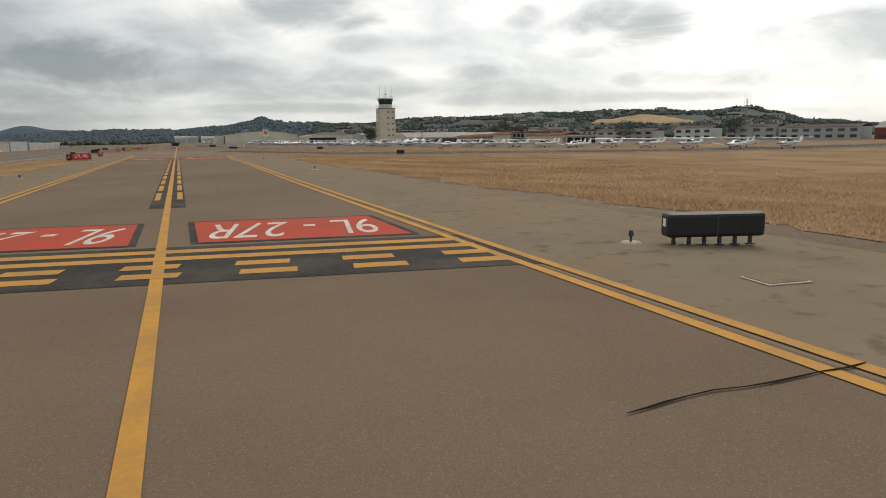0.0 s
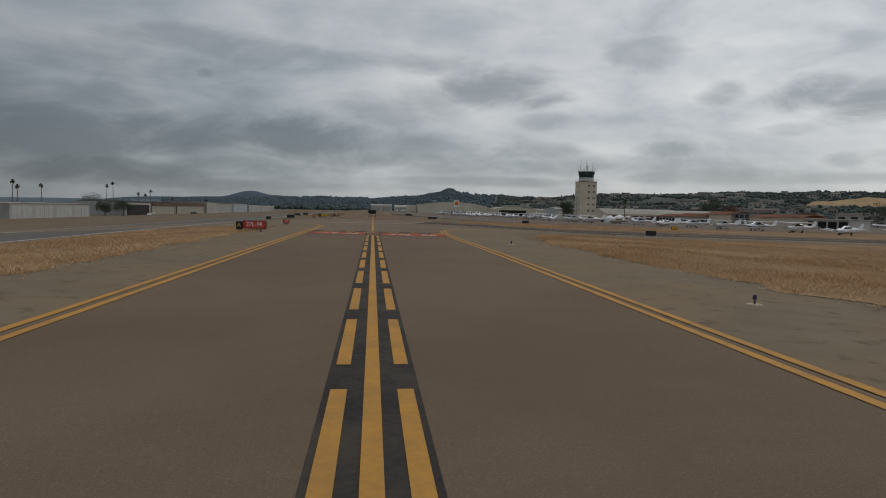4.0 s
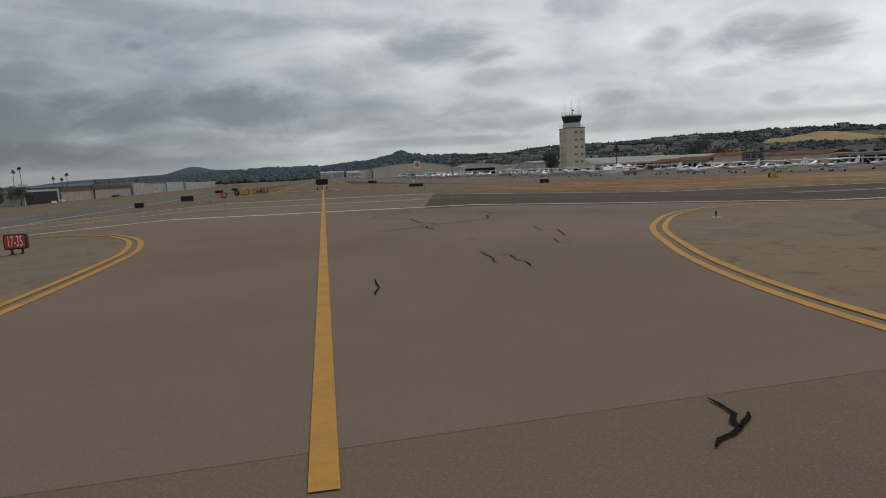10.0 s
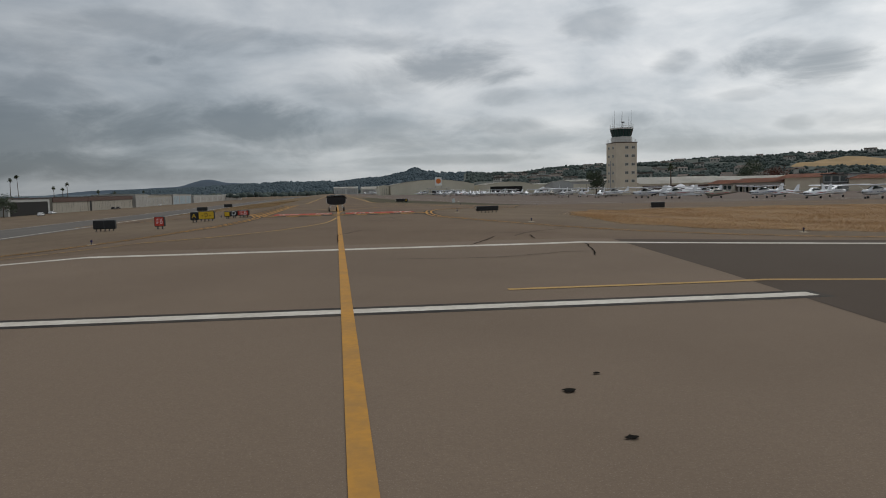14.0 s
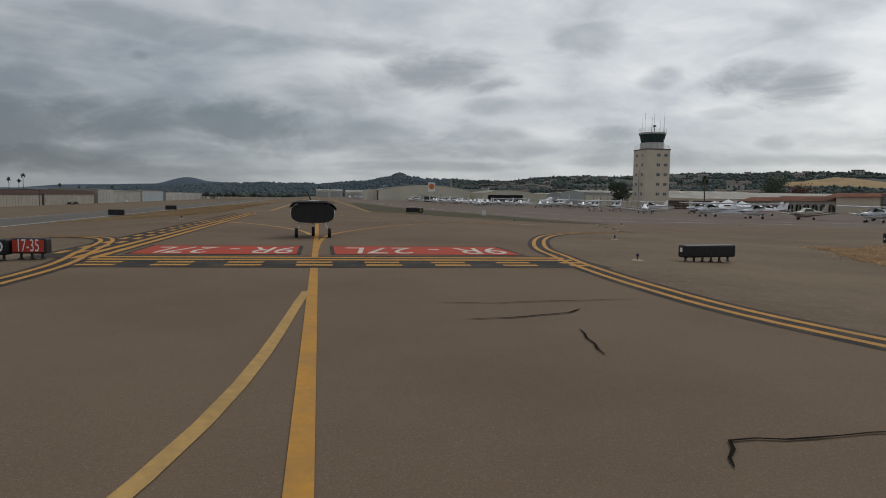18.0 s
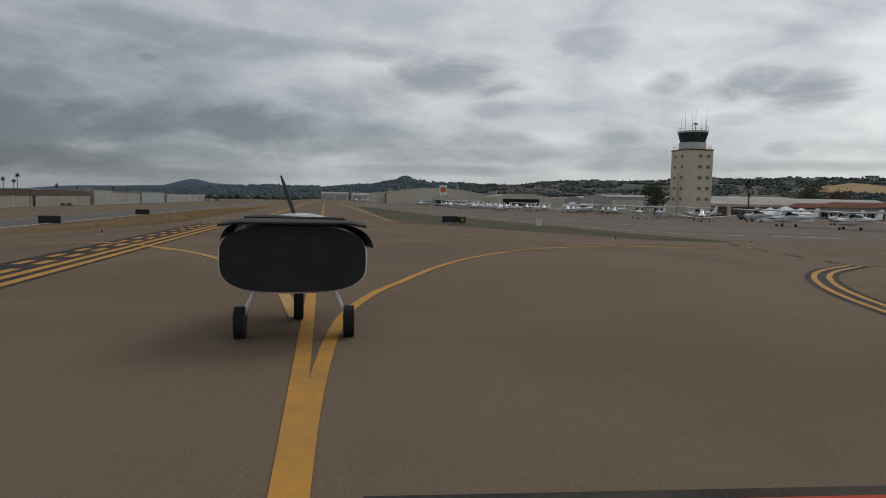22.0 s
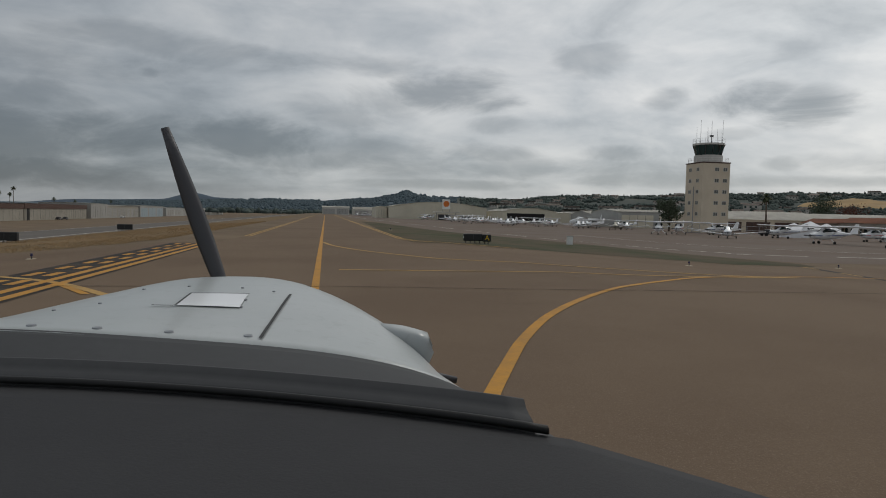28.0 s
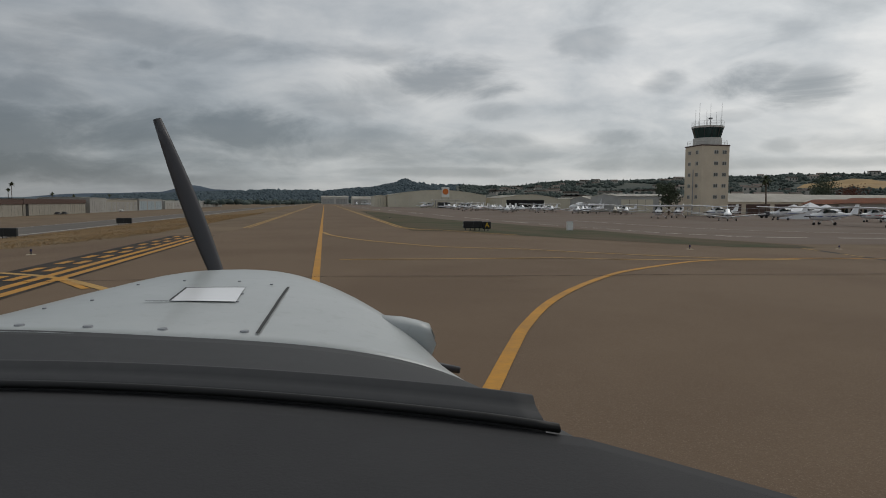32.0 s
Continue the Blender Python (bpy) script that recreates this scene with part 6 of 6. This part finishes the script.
def mast(x, y, h):
    root = thing("lattice_mast", pose(x, y, zt(x)), "tall thin lattice mast with antennas", "mast")
    b = bmesh.new()
    for k in range(3):
        a = 2.1 * k
        tube(b, (0.6 * math.cos(a), 0.6 * math.sin(a), 0), (0.25 * math.cos(a), 0.25 * math.sin(a), h), 0.05, 0.04, 5)
    for i in range(14):
        z = h * i / 14
        for k in range(3):
            a, a2 = 2.1 * k, 2.1 * (k + 1)
            r = 0.6 - 0.35 * i / 14
            tube(b, (r * math.cos(a), r * math.sin(a), z), (r * math.cos(a2), r * math.sin(a2), z + h / 14), 0.025, 0.025, 4)
    part("lattice", b, M["pole"], root)
    b = bmesh.new()
    for dx in (-1.2, 0, 1.2):
        tube(b, (dx, 0, h * 0.82), (dx, 0, h + 1.0), 0.05, 0.03, 5)
    tube(b, (-1.8, 0, h * 0.82), (1.8, 0, h * 0.82), 0.05, 0.05, 5)
    part("antenna", b, M["white_plain"], root)


mast(165, 36, 14)


def fence(x0, y0, x1, y1, n):
    root = thing("chain_fence", pose(0, 0, 0), "grey chain-link fence with posts below the tower", "fence")
    for i in range(n + 1):
        s = i / n
        x, y = x0 + (x1 - x0) * s, y0 + (y1 - y0) * s
        b = bmesh.new()
        tube(b, (x, y, zt(x)), (x, y, zt(x) + 2.0), 0.05, 0.05, 6)
        part("post", b, M["pole"], root)
    for z in (0.15, 1.0, 1.9):
        b = bmesh.new()
        tube(b, (x0, y0, zt(x0) + z), (x1, y1, zt(x1) + z), 0.03, 0.03, 5)
        part("rail", b, M["pole"], root)


fence(82, 170, 102, 160, 9)


# ---- hills and distance ----
def profile(points, a):
    for (a0, v0), (a1, v1) in zip(points, points[1:]):
        if a0 <= a <= a1:
            s = (a - a0) / (a1 - a0)
            s = s * s * (3 - 2 * s)
            return v0 + (v1 - v0) * s
    return points[0][1] if a < points[0][0] else points[-1][1]


RIDGE = [(-40, 0.2), (-22, 0.35), (-14, 0.55), (-8, 0.85), (0, 0.95), (4, 1.22), (6.0, 1.72), (7.0, 2.12), (8.0, 1.78), (10.2, 1.48), (12.6, 1.62), (14.2, 1.55), (16.5, 1.45), (21, 1.70), (26, 1.95), (31, 2.15), (37, 2.3), (42, 2.25), (47, 2.0), (50, 2.3), (52, 1.9), (55, 1.1), (60, 0.6), (80, 0.6), (120, 0.8)]
FAR = [(-40, 0.1), (-24, 0.3), (-18, 0.7), (-13.5, 0.8), (-10.8, 1.35), (-8.8, 1.08), (-6, 0.9), (-2, 1.0), (3, 0.9), (8, 0.3)]


def ridge_height(a, r, r0, r1, prof, rough, seed):
    s = min(max((r - r0) / (r1 - r0), 0), 1)
    s = s ** 1.25
    crest = math.tan(radians(profile(prof, a))) * r1
    p = Vector((math.sin(radians(a)) * r * 0.004, math.cos(radians(a)) * r * 0.004, seed))
    n = noise.fractal(p, 1.0, 2.0, 5)
    return crest * s * (1 + rough * n * (1 - 0.72 * s)) - 2


def hills(name, a0, a1, step, r0, r1, prof, rough, seed, mat, label, rows=22):
    verts, faces = [], []
    na = int((a1 - a0) / step) + 1
    for j in range(rows + 3):
        r = r0 + (r1 - r0) * j / rows
        for i in range(na):
            a = a0 + step * i
            if j <= rows:
                z = ridge_height(a, r, r0, r1, prof, rough, seed)
            else:
                z = ridge_height(a, r1, r0, r1, prof, rough, seed) - (j - rows) * 25
            verts.append((math.sin(radians(a)) * r, math.cos(radians(a)) * r, z))
    for j in range(rows + 2):
        for i in range(na - 1):
            k = j * na + i
            faces.append((k, k + na, k + na + 1, k + 1))
    me = bpy.data.meshes.new(name)
    me.from_pydata(verts, [], faces)
    me.materials.append(mat)
    me.shade_smooth()
    return tagged(new(name, me), label, "hill", "", "structure")


# west hills and mountain wear their distance haze in the material colour
hills("hills_west", -60, 11.5, 0.3, 2100, 2900, RIDGE, 0.35, 3.0, M["hill_far"], "dark wooded hills beyond the taxiway, tinted blue-green as painted haze")
hills("hills", 11.5, 120, 0.3, 750, 1900, RIDGE, 0.5, 2.0, M["hill"], "brush-covered hills with houses behind the airfield")
hills("backdrop_mountain", -45, 10, 0.4, 2600, 3600, FAR, 0.25, 5.0, M["mountain"], "distant mountain on the horizon with blue-grey haze put into its colour", 12)


def slope_patch():
    """Bare tan slope on the hillside."""
    verts, faces = [], []
    n, m = 40, 8
    for j in range(m + 1):
        for i in range(n + 1):
            a = 38.2 + 9.5 * i / n
            s = j / m
            edge = 0.5 + 0.5 * math.sin(math.pi * min(1, i / n * 1.15)) ** 0.6
            r = 1180 + (1180 + 330 * edge - 1180) * s + 20 * noise.noise(Vector((i * 0.3, j * 0.3, 1)))
            verts.append((math.sin(radians(a)) * r, math.cos(radians(a)) * r, ridge_height(a, r, 750, 1900, RIDGE, 0.5, 2.0) - 2.5 + 8.0 * min(1.0, 5 * s, 5 * (1 - s) + 0.25, 12 * i / n, 12 * (1 - i / n))))
    for j in range(m):
        for i in range(n):
            k = j * (n + 1) + i
            faces.append((k, k + n + 1, k + n + 2, k + 1))
    me = bpy.data.meshes.new("bare_slope")
    me.from_pydata(verts, [], faces)
    me.materials.append(M["hill_tan"])
    me.shade_smooth()
    tagged(new("bare_slope", me), "bare golden tan slope on the hillside", "hill", "", "structure")


slope_patch()


def clump(verts, faces, c, r, h, rnd):
    """A small uneven crown: a lumpy dome of soft facets round a point."""
    k, n = len(verts), 7
    turn = rnd.uniform(0, 6.28)
    for q, up in ((0.82, 0.0), (1.0, 0.42), (0.66, 0.80)):
        for i in range(n):
            a = turn + 2 * math.pi * i / n
            d = r * q * rnd.uniform(0.72, 1.2)
            verts.append((c[0] + d * math.cos(a), c[1] + d * math.sin(a), c[2] + h * up * rnd.uniform(0.85, 1.15)))
    verts.append((c[0] + rnd.uniform(-0.2, 0.2) * r, c[1] + rnd.uniform(-0.2, 0.2) * r, c[2] + h * rnd.uniform(0.95, 1.15)))
    for row in (0, n):
        for i in range(n):
            p, q = k + row + i, k + row + (i + 1) % n
            faces.append((p, q, q + n, p + n))
    for i in range(n):
        faces.append((k + 2 * n + i, k + 2 * n + (i + 1) % n, k + 3 * n))


def woods():
    rnd = random.Random(21)
    verts, faces = [], []
    for _ in range(11000):
        a = rnd.uniform(11.8, 66)
        r = 760 + 1140 * rnd.random() ** 0.6
        if 38.2 < a < 47.7 and 1150 < r < 1530:
            continue
        if noise.noise(Vector((math.radians(a) * 14, r * 0.006, 4))) < -0.12 and r < 1800:
            continue
        z = ridge_height(a, r, 750, 1900, RIDGE, 0.5, 2.0)
        tall = rnd.random() < 0.02
        clump(verts, faces, (math.sin(radians(a)) * r, math.cos(radians(a)) * r, z - 1), rnd.uniform(2.5, 6) * (0.6 if tall else 1), rnd.uniform(4, 7) * (1.6 if tall else 1), rnd)
    # tree belt at the foot of the hills and round the airfield
    for _ in range(1100):
        a = rnd.uniform(-26, 70)
        r = rnd.uniform(700, 900)
        x, y = math.sin(radians(a)) * r, math.cos(radians(a)) * r
        if -140 < x < 70 and y < 620:
            continue
        clump(verts, faces, (x, y, -1.5), rnd.uniform(2.5, 5), rnd.uniform(3, 6), rnd)
    far, ffaces = [], []
    for _ in range(5200):
        a = rnd.uniform(-18, 12.2)
        r = 2150 + 760 * rnd.random() ** 0.5
        z = ridge_height(a, r, 2100, 2900, RIDGE, 0.35, 3.0)
        clump(far, ffaces, (math.sin(radians(a)) * r, math.cos(radians(a)) * r, z - 3), rnd.uniform(5, 11), rnd.uniform(7, 14), rnd)
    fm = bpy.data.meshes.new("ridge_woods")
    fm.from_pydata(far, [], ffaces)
    # haze-tinted colour for the far crowns
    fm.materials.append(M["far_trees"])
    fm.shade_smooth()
    tagged(new("ridge_woods", fm), "trees covering the far hills, their green tinted blue as painted haze", "trees", "", "stuff")
    me = bpy.data.meshes.new("far_woods")
    me.from_pydata(verts, [], faces)
    me.materials.append(M["woods"])
    me.shade_smooth()
    tagged(new("far_woods", me), "dark green trees and brush scattered over the hills", "trees", "", "stuff")


woods()


def hillside_house(w, d, h, label):
    root = thing("hillside_house", pose(0, 0, -60), label, "house", "hillside houses")
    part("wall", box(bmesh.new(), -w / 2, w / 2, -d / 2, d / 2, -4, h), M["house_wall"], root)
    part("roof", gable(bmesh.new(), -w / 2, w / 2, -d / 2, d / 2, h, h + 2.4, "x", over=0.6), M["house_roof"], root)
    for i in range(3):
        part("window", box(bmesh.new(), -w / 2 + w * (i + 0.25) / 3, -w / 2 + w * (i + 0.65) / 3, -d / 2 - 0.08, -d / 2 + 0.05, h * 0.35, h * 0.8), M["glass_dark"], root)
    return root


def village():
    rnd = random.Random(8)
    protos = [hillside_house(14, 10, 4.5, "small pale house on the hillside"), hillside_house(22, 11, 6.5, "two-storey pale house on the hillside"), hillside_house(34, 14, 6.0, "long pale building on the hillside")]
    used_ = set()
    n = 0
    while n < 96:
        a, r = rnd.uniform(14, 56), rnd.uniform(800, 1700)
        if 37.5 < a < 48.5 and 1100 < r < 1580:
            continue
        k = rnd.choice((0, 0, 0, 0, 0, 1, 1, 2))
        z = ridge_height(a, r, 750, 1900, RIDGE, 0.5, 2.0)
        m = pose(math.sin(radians(a)) * r, math.cos(radians(a)) * r, z + 1.0, 0, 0, -a + rnd.uniform(-40, 40))
        if k in used_:
            copy_thing(protos[k], m)
        else:
            protos[k].matrix_world = m
            used_.add(k)
        n += 1


village()


# ---- trees near the airfield ----
def broad_tree(x, y, h, r, mat, label, seed):
    rnd = random.Random(seed)
    root = thing("tree", pose(x, y, zt(x)), label, "tree")
    b = bmesh.new()
    tube(b, (0, 0, -0.3), (0.2, 0, h * 0.45), 0.28, 0.16, 8)
    for k in range(5):
        a = k * 1.26
        tube(b, (0.2, 0, h * (0.3 + 0.04 * k)), (r * 0.6 * math.cos(a), r * 0.6 * math.sin(a), h * (0.55 + 0.06 * k)), 0.11, 0.04, 6)
    part("trunk", b, M["bark"], root)
    verts, faces = [], []
    blobs = [(rnd.uniform(-0.55, 0.55) * r, rnd.uniform(-0.55, 0.55) * r, h * rnd.uniform(0.32, 0.85), r * rnd.uniform(0.3, 0.52)) for _ in range(16)]
    for bx, by, bz, br in blobs:
        for _ in range(110):
            u, v = rnd.uniform(-1, 1), rnd.uniform(0, 6.28)
            s = math.sqrt(1 - u * u)
            q = br * rnd.uniform(0.55, 1.08)
            p = Vector((bx + q * s * math.cos(v), by + q * s * math.sin(v), bz + q * u * 0.85))
            w, a = rnd.uniform(0.12, 0.34), rnd.uniform(0, 6.28)
            k = len(verts)
            verts += [tuple(p + Vector((w * math.cos(a), w * math.sin(a), -w * 0.3))), tuple(p + Vector((-w * math.cos(a), -w * math.sin(a), -w * 0.2))), tuple(p + Vector((0.5 * w * math.sin(a), -0.5 * w * math.cos(a), w)))]
            faces.append((k, k + 1, k + 2))
    me = bpy.data.meshes.new("crown")
    me.from_pydata(verts, [], faces)
    me.materials.append(mat)
    c = new("crown", me)
    c.parent = root


def palm_tree(x, y, h, seed, label):
    rnd = random.Random(seed)
    root = thing("palm_tree", pose(x, y, zt(x)), label, "palm tree", "palms")
    b = bmesh.new()
    lean = rnd.uniform(-0.4, 0.4)
    for i in range(6):
        tube(b, (lean * (i / 6) ** 2, 0, h * i / 6 - 0.2), (lean * ((i + 1) / 6) ** 2, 0, h * (i + 1) / 6), 0.24 - 0.015 * i, 0.225 - 0.015 * i, 8)
    part("trunk", b, M["bark"], root)
    verts, faces = [], []
    for _ in range(34):
        a, el = rnd.uniform(0, 6.28), rnd.uniform(-0.9, 1.2)
        L = rnd.uniform(1.3, 2.1)
        pts = []
        for i in range(5):
            s = i / 4
            rr = L * s
            pts.append(Vector((lean + rr * math.cos(a) * math.cos(el), rr * math.sin(a) * math.cos(el), h + rr * math.sin(el) - 0.9 * s * s)))
        side = Vector((-math.sin(a), math.cos(a), 0))
        for p, q, wa, wb in zip(pts, pts[1:], (0.05, 0.28, 0.36, 0.22), (0.28, 0.36, 0.22, 0.02)):
            k = len(verts)
            verts += [tuple(p - side * wa), tuple(p + side * wa), tuple(q + side * wb), tuple(q - side * wb)]
            faces.append((k, k + 1, k + 2, k + 3))
    me = bpy.data.meshes.new("crown")
    me.from_pydata(verts, [], faces)
    me.materials.append(M["palm"])
    c = new("crown", me)
    c.parent = root


broad_tree(86.5, 186, 8.5, 4.0, M["leaf"], "dark green tree beside the control tower", 1)
broad_tree(205, 256, 11, 7.0, M["leaf_red"], "rust-brown leaved tree behind the terminal", 2)
broad_tree(198, 262, 15, 7.0, M["leaf"], "dense dark green tree behind the terminal", 3)
broad_tree(186, 250, 11, 5.0, M["leaf"], "dark green tree behind the terminal roof", 4)
broad_tree(226, 172, 11, 7.0, M["leaf"], "large rounded green tree beside the apron", 5)
broad_tree(258, 128, 12, 7.0, M["leaf"], "large green tree before the grey buildings", 6)
broad_tree(-175, 330, 12, 9, M["leaf"], "broad green tree beside the hangars", 7)
broad_tree(-165, 345, 9, 7, M["leaf"], "low green tree beside the hangars", 8)
broad_tree(-128, 254, 9, 5, M["leaf"], "green tree beside the open hangar", 31)
broad_tree(-134, 246, 8, 4.5, M["leaf"], "low green tree beside the open hangar", 32)
palm_tree(112, 183, 9.5, 1, "tall palm tree behind the apron")
for i, (px, py, ph) in enumerate([(-180, 451, 17), (-180, 508, 12), (-182, 551, 11), (-180, 625, 12), (-200, 428, 22), (-207, 433, 20), (-196, 470, 15), (-192, 474, 14), (-190, 300, 16), (-196, 286, 15), (-186, 262, 17)]):
    palm_tree(px, py, ph, 10 + i, "tall slender palm tree behind the hangars")


# ---- industrial buildings east of the field ----
def block(x, y, turn, w, d, h, mat, label, bays, floors=2, red=False):
    root = thing("industrial_building", pose(x, y, -1.6, 0, 0, turn), label, "building", "industrial buildings")
    part("wall", box(bmesh.new(), -w / 2, w / 2, 0, d, -1.5, h), M[mat], root)
    part("roof", gable(bmesh.new(), -w / 2, w / 2, 0, d, h, h + (2.6 if red else 1.3), "x"), M["house_roof"] if not red else M["grey_metal"], root)
    for f in range(floors):
        for i in range(bays):
            a = -w / 2 + w * (i + 0.2) / bays
            part("window", box(bmesh.new(), a, a + w * 0.55 / bays, -0.06, 0.05, h * (0.15 + f * 0.48), h * (0.38 + f * 0.48)), M["glass_dark"], root)


block(236, 186, -62, 34, 16, 5.4, "grey_metal", "grey two-storey industrial building", 6)
block(252, 150, -66, 20, 14, 6.2, "white_metal", "white and grey workshop with tall windows", 4)
block(262, 122, -68, 24, 15, 6.4, "grey_metal", "grey gabled workshop building", 4)
block(270, 92, -72, 34, 16, 5.6, "grey_metal", "long grey industrial building with dark windows", 7)
block(276, 62, -76, 14, 14, 4.8, "brick_red", "red barn-like building with a grey roof", 2, 1, True)
block(284, 34, -80, 40, 16, 4.4, "grey_metal", "low grey industrial building", 7, 1)
block(300, -10, -84, 40, 16, 4.2, "grey_metal", "low grey shed beside the field", 6, 1)


def parked_car(x, y, turn, mat, label):
    root = thing("parked_car", pose(x, y, zt(x), 0, 0, turn), label, "car", "parked cars")
    b = box(bmesh.new(), -0.9, 0.9, -2.2, 2.2, 0.35, 0.85, 0.12)
    box(b, -0.78, 0.78, -1.5, 0.9, 0.85, 1.4, 0.16)
    part("body", b, M[mat], root)
    part("windows", box(bmesh.new(), -0.8, 0.8, -1.35, 0.75, 0.95, 1.28, 0.05), M["glass_dark"], root)
    for sx in (-0.82, 0.82):
        for yy in (-1.35, 1.35):
            b = bmesh.new()
            tube(b, (sx - 0.1, yy, 0.33), (sx + 0.1, yy, 0.33), 0.33, 0.33, 12)
            part("wheel", b, M["tyre"], root)


parked_car(-126, 372, 5, "dark_metal", "dark car parked before the hangars")
parked_car(-126, 380, 8, "dark_metal", "dark pickup parked before the hangars")
parked_car(-126, 470, 0, "plane_white", "white car parked before the hangars")
parked_car(-126, 292, 0, "plane_white", "white van parked beside the hangar")
parked_car(-118, 262, 10, "plane_white", "white car parked beside the hangar")
parked_car(52, 316, 80, "dark_metal", "dark vehicle beside the fuel canopy")
parked_car(170, 118, 90, "yellow_plain", "yellow vehicle beside the apron")
parked_car(98, 156, 90, "plane_white", "white car below the tower")
parked_car(94, 158, 85, "dark_metal", "grey car below the tower")
